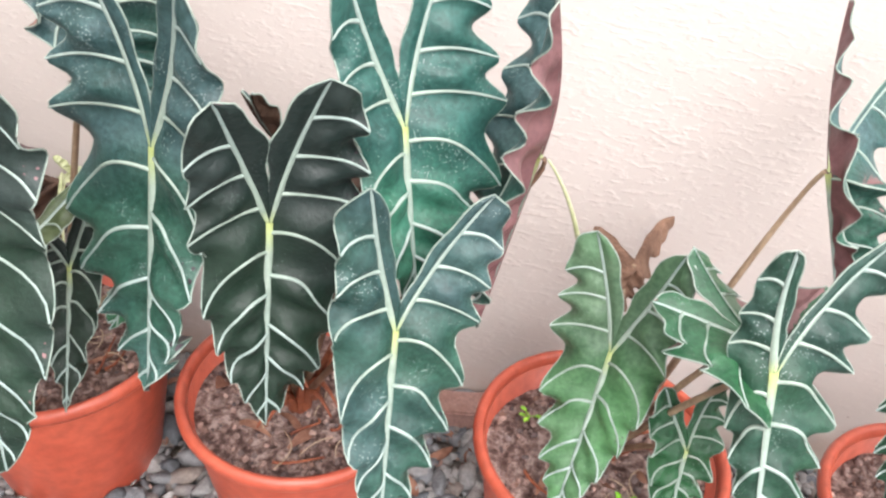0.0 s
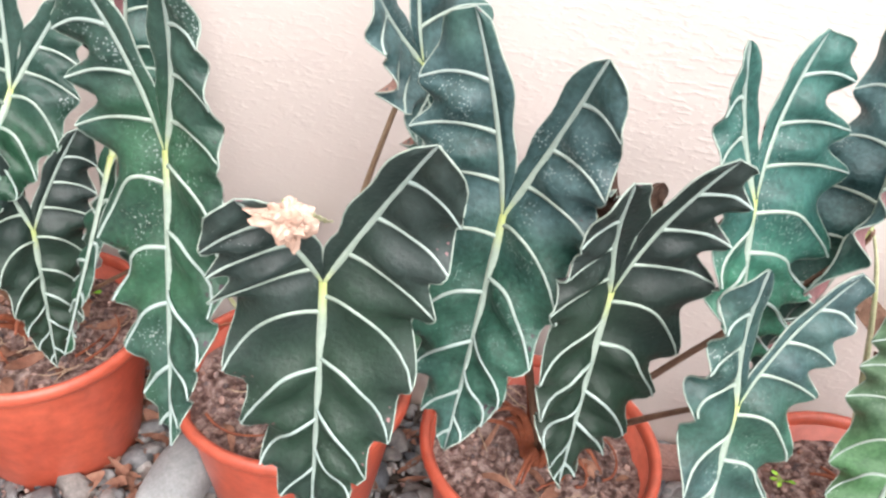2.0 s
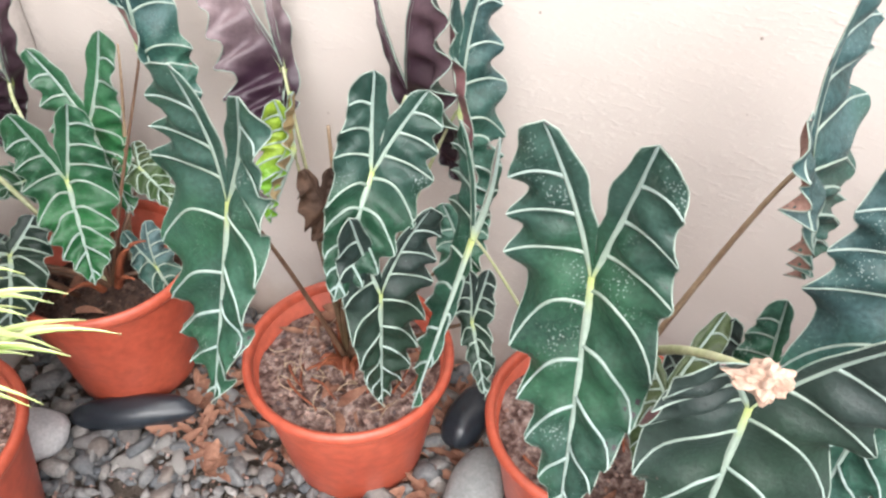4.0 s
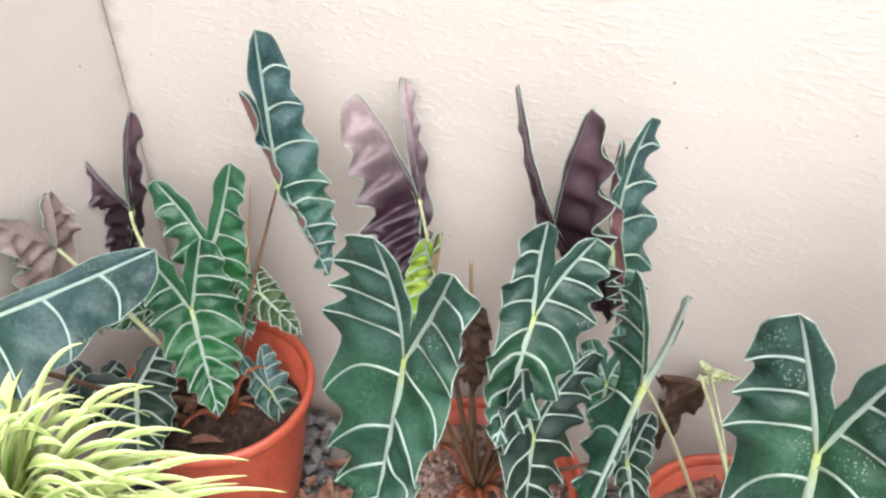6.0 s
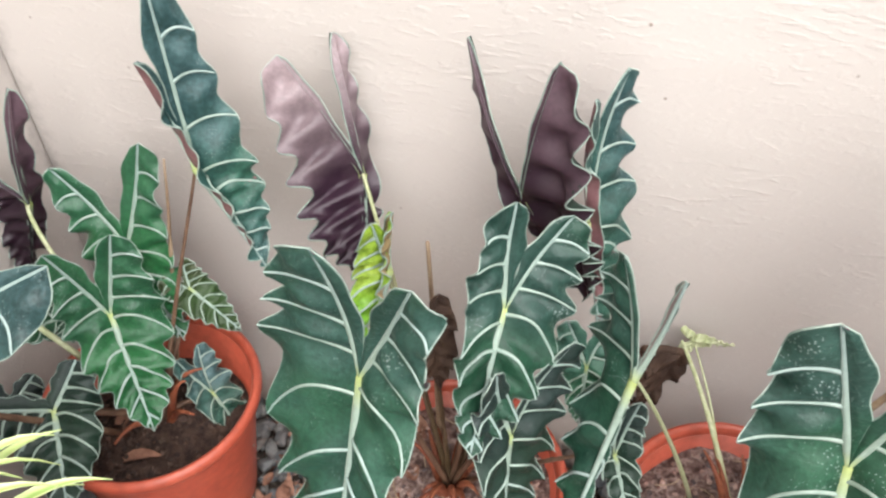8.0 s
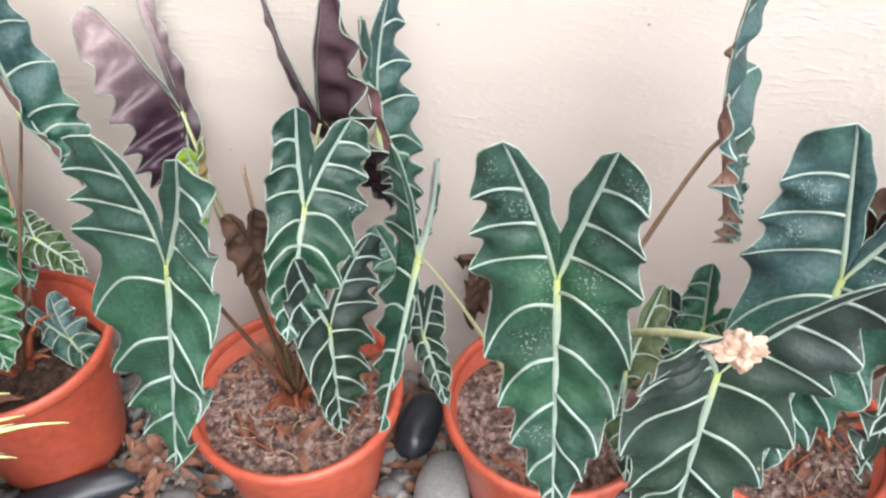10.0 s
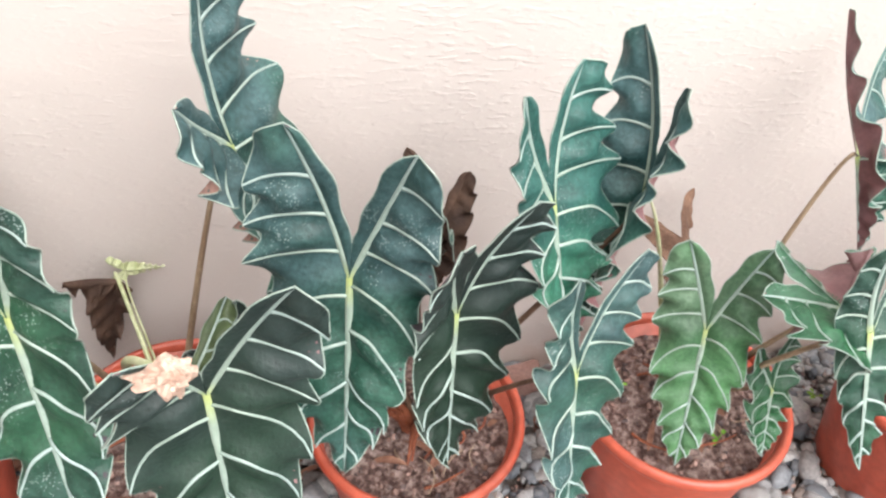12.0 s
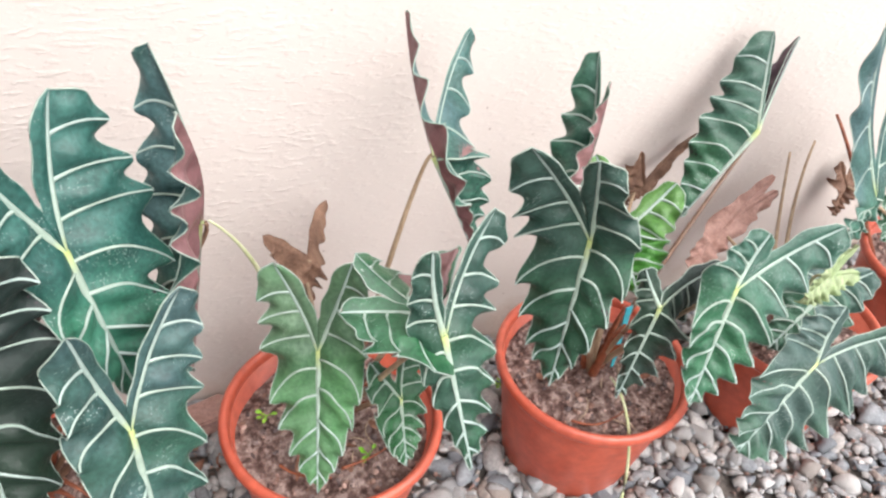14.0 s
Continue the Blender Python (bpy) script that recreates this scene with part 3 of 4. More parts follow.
def ground_z(x, y):
    """The ground rises gently towards both ends of the row and falls to the wall."""
    return min(1.0, max(0.0, (wall_y(x) - 0.023 - y) / (0.3 if x > -1.05 else 0.04))) * float(np.interp(x, (-1.2, -1.0, -0.8, -0.3, 0.1, 0.45), (0.057, 0.024, 0.024, 0.015, 0.02, 0.042)))


def ground_sheet():
    sh = Sheet()
    n = 90
    xs = sorted(list(np.linspace(-2.0, 2.2, n)) + [-400.0, -60.0, -8.0, 8.0, 60.0, 400.0])
    ys = sorted(list(np.linspace(-0.2, 1.04, 32)) + [-400.0, -60.0, -6.0, 6.0, 60.0, 400.0])
    sh.grid([[(x, y, ground_z(x, y) - 0.012 + 0.006 * noise.noise((x * 7, y * 7, 0))) for x in xs] for y in ys])
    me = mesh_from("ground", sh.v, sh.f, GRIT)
    me.materials.append(BOUNCE_YARD)
    for q in me.polygons:
        if q.center.y < 0.1 or q.center.y > 1.05 or not -1.7 < q.center.x < 2.1:
            q.material_index = 1
    return tagged(new("ground", me), "brown gritty earth under loose gravel", "ground", kind="structure")


ground = ground_sheet()

# ---- pots ----
SOIL_Z = 0.215


def lathe(profile, seg=64, cx=0.0, cy=0.0):
    sh = Sheet()
    sh.grid([[(cx + r * math.cos(2 * math.pi * k / seg), cy + r * math.sin(2 * math.pi * k / seg), z) for k in range(seg + 1)] for r, z in profile])
    return sh


def weld(me):
    bm = bmesh.new()
    bm.from_mesh(me)
    bmesh.ops.remove_doubles(bm, verts=bm.verts, dist=1e-5)
    bmesh.ops.recalc_face_normals(bm, faces=bm.faces)
    bm.to_mesh(me)
    bm.free()
    me.polygons.foreach_set("use_smooth", [True] * len(me.polygons))
    return me


BODY_PROFILE = [(0.0, 0.004), (0.094, 0.004), (0.1, 0.0), (0.105, 0.004), (0.108, 0.012), (0.1445, 0.238), (0.1445, 0.242), (0.1395, 0.242), (0.104, 0.016), (0.0, 0.014)]
RIM_PROFILE = [(0.1435, 0.236), (0.1485, 0.2345), (0.153, 0.2365), (0.1555, 0.241), (0.156, 0.247), (0.1545, 0.2525), (0.151, 0.2555), (0.147, 0.2555), (0.1435, 0.2525), (0.1415, 0.247), (0.14, 0.239), (0.1435, 0.236)]
pot_body = weld(mesh_from("pot_body", *(lambda s: (s.v, s.f))(lathe(BODY_PROFILE)), POT))
pot_rim = weld(mesh_from("pot_rim", *(lambda s: (s.v, s.f))(lathe(RIM_PROFILE)), POT))


def pot(x, y, dz=0.0, turn=0, wide=1.0, label="round orange plastic flower pot with a thick rolled rim"):
    ob = holder("flower_pot", (x, y, dz), label, "flower pot", "flower pots along the wall")
    ob.matrix_world = pose(x, y, dz, 0, 0, turn) @ Matrix.Diagonal((wide, wide, 1.0, 1.0))
    for nm, me in (("pot_body", pot_body), ("rim", pot_rim)):
        p = new(nm, me)
        p.parent = ob
    return ob


def soil_in(x, y, dz, seed, label="crumbly reddish brown potting soil inside a pot", mats=(SOIL, CRUMB), wide=0.1385):
    rng = random.Random(seed)
    sh = Sheet()
    seg, rings = 56, 16
    rows = []
    for i in range(rings + 1):
        r = wide * i / rings
        rows.append([])
        for k in range(seg + 1):
            a = 2 * math.pi * k / seg
            px, py = r * math.cos(a), r * math.sin(a)
            z = 0.012 * noise.noise((px * 14 + seed, py * 14, 0.2)) + 0.006 * noise.noise((px * 45, py * 45 + seed, 0.7)) + 0.012 * (1 - i / rings)
            rows[-1].append((x + px, y + py, SOIL_Z + dz + z))
    sh.grid(rows)
    ob = tagged(new("potting_soil", mesh_from("potting_soil", sh.v, sh.f, mats[0])), label, "soil", "soil in the pots")
    cr = Sheet()
    for _ in range(420):
        a, r = rng.uniform(0, 6.283), wide * 0.95 * math.sqrt(rng.random())
        px, py = r * math.cos(a), r * math.sin(a)
        z = 0.012 * noise.noise((px * 14 + seed, py * 14, 0.2)) + 0.012 * (1 - r / 0.1385)
        blob(cr, (x + px, y + py, SOIL_Z + dz + z + 0.001), rng.uniform(0.0015, 0.0055), rng)
    c = part("crumb_layer", mesh_from("crumb_layer", cr.v, cr.f, mats[1], smooth=False), ob)
    c["kind"] = "stuff"
    return ob


ICO = bmesh.new()
bmesh.ops.create_icosphere(ICO, subdivisions=1, radius=1)
ICO_V = [np.array(v.co) for v in ICO.verts]
ICO_F = [tuple(v.index for v in f.verts) for f in ICO.faces]
ICO.free()
ICO2 = bmesh.new()
bmesh.ops.create_icosphere(ICO2, subdivisions=2, radius=1)
ICO2_V = [np.array(v.co) for v in ICO2.verts]
ICO2_F = [tuple(v.index for v in f.verts) for f in ICO2.faces]
ICO2.free()


def blob(sh, at, size, rng, flat=1.0, fine=False):
    q = Euler((rng.uniform(0, 6), rng.uniform(0, 6), rng.uniform(0, 6))).to_matrix()
    z = Euler((rng.uniform(-0.3, 0.3), rng.uniform(-0.3, 0.3), rng.uniform(0, 6))).to_matrix()
    sx, sy = rng.uniform(0.75, 1.35), rng.uniform(0.7, 1.0)
    off = rng.uniform(0, 100)
    base = len(sh.v)
    vs, fs = (ICO2_V, ICO2_F) if fine else (ICO_V, ICO_F)
    for v in vs:
        w = np.array(q @ Vector(v))
        w = w * (1 + 0.28 * noise.noise(Vector(w) * 1.1 + Vector((off, 0, 0))))
        w = np.array(z @ Vector((w[0] * sx, w[1] * sy, w[2] * flat)))
        sh.v.append(np.asarray(at) + w * size)
        sh.uv.append((0, 0))
    sh.f.extend(tuple(base + i for i in f) for f in fs)


def smooth_stone(name, at, size, turn, material, label, seed=1, category="stone"):
    """One large river stone of the given length, breadth and height."""
    rng = random.Random(seed)
    bm = bmesh.new()
    bmesh.ops.create_icosphere(bm, subdivisions=4, radius=1)
    off = Vector((seed * 3.7, 0, 0))
    for v in bm.verts:
        p = v.co.copy()
        f = 1 + 0.1 * noise.noise(p * 1.3 + off) + 0.02 * noise.noise(p * 5 + off)
        sq = max(abs(p.x), abs(p.y), abs(p.z))
        p = p * (1 + 0.16 * (1 - sq)) * f
        v.co = (p.x * size[0] / 2, p.y * size[1] / 2, p.z * size[2] / 2)
    me = bpy.data.meshes.new(name)
    bm.to_mesh(me)
    bm.free()
    me.materials.append(material)
    me.polygons.foreach_set("use_smooth", [True] * len(me.polygons))
    ob = new(name, me)
    ob.matrix_world = pose(at[0], at[1], ground_z(at[0], at[1]) + size[2] * 0.4, 0, 0, turn)
    return tagged(ob, label, category)


POTS = {"A": (-1.272, 0.742, 0.064), "B": (-0.864, 0.712, 0.0), "C": (-0.495, 0.69, 0.0), "D": (-0.166, 0.672, -0.022), "E": (0.215, 0.618, 0.012), "F": (0.626, 0.562, 0.012), "G": (1.03, 0.515, 0.0), "H": (1.45, 0.52, 0.0)}
PLANTS = {}
DESCR = {"A": "bright green arrowhead-leaved potted plant with pale veins", "B": "tall potted plant with dark teal leaves and purple undersides", "C": "potted plant with broad wavy arrowhead leaves and a withered spathe",
         "D": "dense potted plant with dark scalloped leaves and white veins", "E": "small potted plant with light green leaves and a dry brown leaf", "F": "potted plant with upright dark green and lime leaves",
         "G": "potted plant with drooping grey-green leaves over the gravel", "H": "potted plant with tall pale-veined leaves beside the wall"}
for number, (key, (px, py, pz)) in enumerate(POTS.items()):
    pot(px, py, pz, turn=number * 37, wide=0.93 if key == "A" else 1.0)
    if key == "A":
        soil_in(px, py, pz - 0.035, 11, "dark brown potting soil inside a pot, darkened as shade", (SHADED_SOIL, SHADED_CRUMB), 0.118)
    else:
        soil_in(px, py, pz, 11 + number)
    PLANTS[key] = holder("alocasia_plant", (px, py, SOIL_Z + pz), DESCR[key], "potted plant", "plants along the wall")


def base_of(key, dx=0.0, dy=0.0):
    x, y, z = POTS[key]
    return (x + dx, y + dy, SOIL_Z + z + (-0.03 if key == "A" else 0.004))


def crown_of(key, seed, count=6, height=0.07, spread=0.035):
    """The reddish dry sheaths round the foot of a plant."""
    rng = random.Random(seed)
    x, y, z = base_of(key)
    for _ in range(count):
        a = rng.uniform(0, 6.283)
        dx, dy = spread * math.cos(a), spread * math.sin(a)
        h = height * rng.uniform(0.5, 1.2)
        pts = [(x + dx * 0.3, y + dy * 0.3, z - 0.01), (x + dx * 0.5, y + dy * 0.5, z + h * 0.5), (x + dx, y + dy, z + h), (x + dx * rng.uniform(1.2, 2.4), y + dy * rng.uniform(1.2, 2.4), z + h * rng.uniform(0.6, 1.1))]
        stem(PLANTS[key], [np.array(p) for p in pts], 0.008, 0.0015, SHEATH, "sheath", "dry red-brown leaf sheath")


A, B, C, D, E_, F_, G, H = (PLANTS[k] for k in "ABCDEFGH")

# ---- leaves, pot by pot ----
# plant A
leaf(A, FRESH, (-1.302, 0.844, 0.484), (-1.238, 0.80, 0.36), (-1.373, 0.855, 0.591), (-1.263, 0.875, 0.623), 0.05, 0.055, stalk_mat=DARK_PETIOLE, stalk=base_of("A"), fold=(12, 12), teeth=0.26)
leaf(A, FRESH, (-1.303, 0.766, 0.44), (-1.241, 0.682, 0.32), (-1.336, 0.745, 0.555), (-1.277, 0.787, 0.555), 0.056, 0.066, stalk_mat=DARK_PETIOLE, stalk=base_of("A"), fold=(8, 8), teeth=0.26)
leaf(A, TEAL, (-1.21, 0.778, 0.278), (-1.153, 0.75, 0.197), (-1.24, 0.771, 0.349), (-1.225, 0.804, 0.345), 0.03, 0.034, inner=0.011, stalk_mat=DARK_PETIOLE, stalk=base_of("A"), rib_scale=0.65)
leaf(A, OLIVE, (-1.226, 0.830, 0.432), (-1.158, 0.811, 0.380), (-1.259, 0.825, 0.450), (-1.238, 0.850, 0.462), 0.03, 0.028, inner=0.006, stalk_mat=DARK_PETIOLE, stalk=base_of("A"), stalk_r=0.003, rib_scale=0.6)
leaf(A, DARK, (-1.43, 0.86, 0.528), (-1.47, 0.85, 0.4), (-1.397, 0.872, 0.687), (-1.491, 0.86, 0.611), 0.03, 0.05, under=PURPLE, stalk=base_of("A"), stalk_mat=PALE_PETIOLE, fold=(60, 0), inner=0.009, teeth=0.28, bulge=0.02, arch=0.04)
leaf(A, TEAL, (-1.171, 0.829, 0.637), (-1.106, 0.817, 0.502), (-1.192, 0.81, 0.773), (-1.177, 0.84, 0.837), 0.022, 0.06, under=MAUVE, stalk_mat=DARK_PETIOLE, stalk_r=0.0024, stalk=base_of("A"), fold=(105, 0), sweep=0.1)
leaf(A, DARK, (-1.345, 0.66, 0.375), (-1.305, 0.571, 0.31), (-1.41, 0.638, 0.393), (-1.335, 0.714, 0.405), 0.05, 0.055, stalk_mat=DARK_PETIOLE, stalk=base_of("A"))
leaf(A, DARK, (-1.455, 0.7, 0.3), (-1.47, 0.648, 0.26), (-1.49, 0.709, 0.34), (-1.44, 0.743, 0.32), 0.04, 0.04, inner=0.014, stalk_mat=DARK_PETIOLE, stalk=base_of("A", -0.05, 0.0))
leaf(A, TEAL, (-1.428, 0.5, 0.608), (-1.455, 0.4, 0.532), (-1.45, 0.56, 0.722), (-1.227, 0.62, 0.674), 0.06, 0.1, under=MAUVE, stalk_mat=DARK_PETIOLE, stalk=base_of("A", -0.04, -0.03), fold=(0, 6), sweep=0.2)
leaf(A, DARK, (-1.455, 0.725, 0.555), (-1.472, 0.62, 0.42), (-1.466, 0.755, 0.62), (-1.474, 0.67, 0.63), 0.05, 0.05, under=ASH, stalk=base_of("A"), stalk_mat=PALE_PETIOLE)
leaf(A, FRESH, (-1.372, 0.765, 0.426), (-1.434, 0.72, 0.412), (-1.36, 0.79, 0.455), (-1.345, 0.75, 0.42), 0.034, 0.03, under=MAUVE, stalk=base_of("A"), stalk_mat=DARK_PETIOLE, fold=(15, 35), inner=0.01, rib_scale=0.6)

# plant B
leaf(B, DEEP, (-0.93, 0.589, 0.615), (-0.965, 0.518, 0.342), (-0.952, 0.575, 0.774), (-0.876, 0.55, 0.768), 0.095, 0.068, stalk_mat=DARK_PETIOLE, stalk=base_of("B"), stalk_r=0.0028, fold=(-3, 14))
leaf(B, DEEP, (-0.812, 0.707, 0.592), (-0.833, 0.607, 0.47), (-0.809, 0.724, 0.711), (-0.756, 0.744, 0.685), 0.048, 0.066, stalk_mat=DARK_PETIOLE, stalk=base_of("B"), stalk_r=0.0028)
leaf(B, DARK, (-0.793, 0.661, 0.442), (-0.79, 0.637, 0.245), (-0.812, 0.63, 0.581), (-0.74, 0.697, 0.558), 0.05, 0.06, stalk_mat=DARK_PETIOLE, stalk=base_of("B"), stalk_r=0.0028, inner=0.014, rib_scale=0.85)
leaf(B, TEAL, (-0.733, 0.815, 0.623), (-0.70, 0.80, 0.46), (-0.745, 0.81, 0.77), (-0.716, 0.853, 0.78), 0.016, 0.06, under=MAUVE, stalk=base_of("B"), stalk_r=0.0028, stalk_mat=FADING_PETIOLE, fold=(80, 6), arch=0.04)
leaf(C, DEEP, (-0.68, 0.661, 0.558), (-0.729, 0.58, 0.335), (-0.706, 0.7, 0.68), (-0.66, 0.665, 0.69), 0.07, 0.014, under=ASH, stalk=base_of("C", -0.05, 0.05), stalk_mat=PALE_PETIOLE, stalk_r=0.0022, inner=0.006, fold=(-26, -100))
leaf(B, DARK, (-0.676, 0.67, 0.415), (-0.644, 0.626, 0.322), (-0.685, 0.68, 0.49), (-0.662, 0.68, 0.495), 0.02, 0.026, stalk_mat=DARK_PETIOLE, stalk=base_of("B"), stalk_r=0.0028, inner=0.011, rib_scale=0.7)
leaf(B, DARK, (-0.804, 0.836, 0.623), (-0.72, 0.82, 0.5), (-0.782, 0.824, 0.797), (-0.872, 0.895, 0.778), 0.08, 0.026, under=PURPLE, stalk=base_of("B"), stalk_r=0.0028, stalk_mat=FADING_PETIOLE, fold=(0, 0), inner=0.009, teeth=0.28, bulge=0.02, arch=0.04)
leaf(B, DARK, (-0.992, 0.88, 0.608), (-0.975, 0.8, 0.525), (-1.024, 0.925, 0.757), (-1.075, 0.89, 0.746), 0.03, 0.08, under=PALE_PURPLE, stalk=base_of("B"), stalk_r=0.0028, stalk_mat=FADING_PETIOLE, fold=(55, 0), inner=0.009, teeth=0.28, bulge=0.02, arch=0.04)
leaf(B, LIME, (-0.945, 0.785, 0.55), (-0.962, 0.72, 0.47), (-0.96, 0.78, 0.62), (-0.94, 0.795, 0.625), 0.045, 0.03, under=TAN, stalk=base_of("B"), stalk_r=0.0028, stalk_mat=FADING_PETIOLE, fold=(8, 112), inner=0.011, teeth=0.3)
leaf(B, MID, (-0.712, 0.76, 0.45), (-0.71, 0.74, 0.36), (-0.74, 0.77, 0.51), (-0.69, 0.78, 0.5), 0.03, 0.03, inner=0.014, stalk_mat=DARK_PETIOLE, stalk=base_of("B"), stalk_r=0.0028, rib_scale=0.7)
leaf(B, DARK_BROWN, (-0.89, 0.735, 0.5), (-0.88, 0.73, 0.425), (-0.915, 0.748, 0.546), (-0.885, 0.755, 0.548), 0.03, 0.028, under=DARK_BROWN, ribs=False, wave=0.014, stalk_mat=FADING_PETIOLE, stalk=base_of("B"), stalk_r=0.0028, inner=0.008, name="dry_leaf", label="small dry brown leaf on a yellowed stalk")

# plant C
leaf(C, DEEP, (-0.548, 0.526, 0.66), (-0.535, 0.438, 0.397), (-0.605, 0.521, 0.808), (-0.524, 0.498, 0.816), 0.072, 0.075, stalk=base_of("C"), fold=(2, 12))
leaf(C, DARK, (-0.401, 0.472, 0.595), (-0.402, 0.437, 0.31), (-0.45, 0.425, 0.69), (-0.32, 0.431, 0.75), 0.086, 0.088, under=MAUVE, stalk=base_of("C"), inner=0.024)
leaf(C, MID, (-0.321, 0.68, 0.424), (-0.377, 0.62, 0.336), (-0.326, 0.7, 0.512), (-0.286, 0.66, 0.47), 0.042, 0.04, stalk=base_of("C"), inner=0.014, rib_scale=0.75)
leaf(C, DARK, (-0.413, 0.63, 0.415), (-0.414, 0.56, 0.253), (-0.444, 0.63, 0.467), (-0.384, 0.66, 0.508), 0.03, 0.036, stalk=base_of("C"), inner=0.014, rib_scale=0.8)
leaf(C, TEAL, (-0.366, 0.685, 0.702), (-0.335, 0.676, 0.577), (-0.4, 0.62, 0.785), (-0.372, 0.7, 0.868), 0.072, 0.105, under=RUST, stalk=base_of("C", 0.0, 0.03), stalk_mat=PETIOLE, fold=(26, -4), arch=0.05)
leaf(C, DARK_BROWN, (-0.566, 0.89, 0.345), (-0.607, 0.885, 0.19), (-0.625, 0.865, 0.372), (-0.55, 0.89, 0.322), 0.045, 0.022, under=DARK_BROWN, ribs=False, wave=0.012, inner=0.012, stalk=base_of("C"), name="dry_leaf", label="dry dark brown hanging leaf with a yellowed stalk", stalk_mat=PALE_PETIOLE, stalk_r=0.003, arch=0.03)
leaf(C, OLIVE, (-0.445, 0.575, 0.461), (-0.460, 0.492, 0.421), (-0.469, 0.607, 0.485), (-0.395, 0.661, 0.513), 0.035, 0.035, under=MAUVE, stalk=base_of("C"), rib_scale=0.7, inner=0.011)
leaf(C, PALE_PETIOLE, (-0.553, 0.9, 0.352), (-0.5, 0.9, 0.352), (-0.575, 0.9, 0.375), (-0.572, 0.895, 0.343), 0.011, 0.01, under=PALE_PETIOLE, ribs=False, wave=0.006, name="yellowed_leaf", label="small pale yellowed leaf", inner=0.003, stalk=base_of("C", -0.01, 0.05), stalk_mat=PALE_PETIOLE, stalk_r=0.0016)

# plant D
leaf(D, TEAL, (-0.265, 0.56, 0.629), (-0.284, 0.513, 0.367), (-0.311, 0.565, 0.797), (-0.215, 0.52, 0.789), 0.092, 0.08, stalk_mat=DARK_PETIOLE, stalk=base_of("D"))
leaf(D, DARK, (-0.162, 0.546, 0.576), (-0.164, 0.513, 0.341), (-0.18, 0.483, 0.717), (-0.105, 0.522, 0.728), 0.068, 0.082, stalk_mat=DARK_PETIOLE, stalk=base_of("D"), inner=0.026)
leaf(D, EMERALD, (-0.054, 0.601, 0.659), (-0.02, 0.56, 0.47), (-0.107, 0.581, 0.797), (-0.035, 0.637, 0.797), 0.054, 0.094, stalk_mat=DARK_PETIOLE, stalk=base_of("D"))
leaf(D, TEAL, (-0.038, 0.501, 0.509), (-0.03, 0.44, 0.28), (-0.064, 0.489, 0.658), (0.03, 0.542, 0.634), 0.06, 0.07, stalk_mat=DARK_PETIOLE, stalk=base_of("D"), inner=0.014)
leaf(D, TEAL, (0.076, 0.646, 0.622), (0.044, 0.655, 0.385), (0.058, 0.702, 0.794), (0.059, 0.597, 0.783), 0.068, 0.06, under=MAUVE, stalk_mat=DARK_PETIOLE, stalk=base_of("D"), fold=(48, 38))
leaf(D, TEAL, (-0.172, 0.662, 0.578), (-0.138, 0.7, 0.51), (-0.196, 0.628, 0.655), (-0.212, 0.648, 0.645), 0.03, 0.032, under=DARK_BROWN, stalk_mat=DARK_PETIOLE, stalk=base_of("D"), inner=0.011, rib_scale=0.7, fold=(35, 35), wave=0.014)
leaf(D, DARK_BROWN, (-0.131, 0.76, 0.49), (-0.14, 0.75, 0.4), (-0.152, 0.864, 0.55), (-0.083, 0.805, 0.548), 0.03, 0.036, under=DARK_BROWN, ribs=False, wave=0.014, stalk_mat=DARK_PETIOLE, stalk=base_of("D"), name="dry_leaf", label="dry brown two-lobed leaf", inner=0.012)

# plant E
leaf(E_, LIGHT, (0.184, 0.591, 0.435), (0.155, 0.512, 0.254), (0.146, 0.63, 0.553), (0.22, 0.583, 0.571), 0.062, 0.06, stalk=base_of("E"), rib_scale=0.85, teeth=0.26)
leaf(E_, FRESH, (0.276, 0.54, 0.359), (0.275, 0.5, 0.262), (0.235, 0.548, 0.435), (0.29, 0.56, 0.44), 0.04, 0.034, stalk=base_of("E"), inner=0.011, rib_scale=0.7, teeth=0.26)
leaf(E_, FRESH, (0.283, 0.515, 0.538), (0.33, 0.58, 0.475), (0.19, 0.535, 0.553), (0.228, 0.588, 0.579), 0.08, 0.085, under=MAUVE, stalk=base_of("E"), fold=(38, 10), rib_scale=0.8, teeth=0.2)
leaf(E_, DEEP, (0.282, 0.472, 0.548), (0.306, 0.405, 0.376), (0.264, 0.485, 0.658), (0.354, 0.525, 0.657), 0.035, 0.064, under=MAUVE, stalk=base_of("E"), fold=(-50, 5), inner=0.014)
leaf(E_, TEAL, (0.35, 0.66, 0.64), (0.42, 0.648, 0.482), (0.355, 0.77, 0.765), (0.455, 0.79, 0.725), 0.034, 0.06, under=MAUVE, stalk=base_of("E", 0.03, 0.03), fold=(95, 22), inner=0.006, teeth=0.26, sweep=0.2, rib_scale=0.8)
leaf(E_, BROWN, (0.226, 0.735, 0.44), (0.2, 0.72, 0.372), (0.181, 0.803, 0.446), (0.283, 0.841, 0.452), 0.03, 0.03, under=BROWN, ribs=False, wave=0.014, stalk=base_of("E"), name="dry_leaf", label="dry brown curled leaf", inner=0.01)

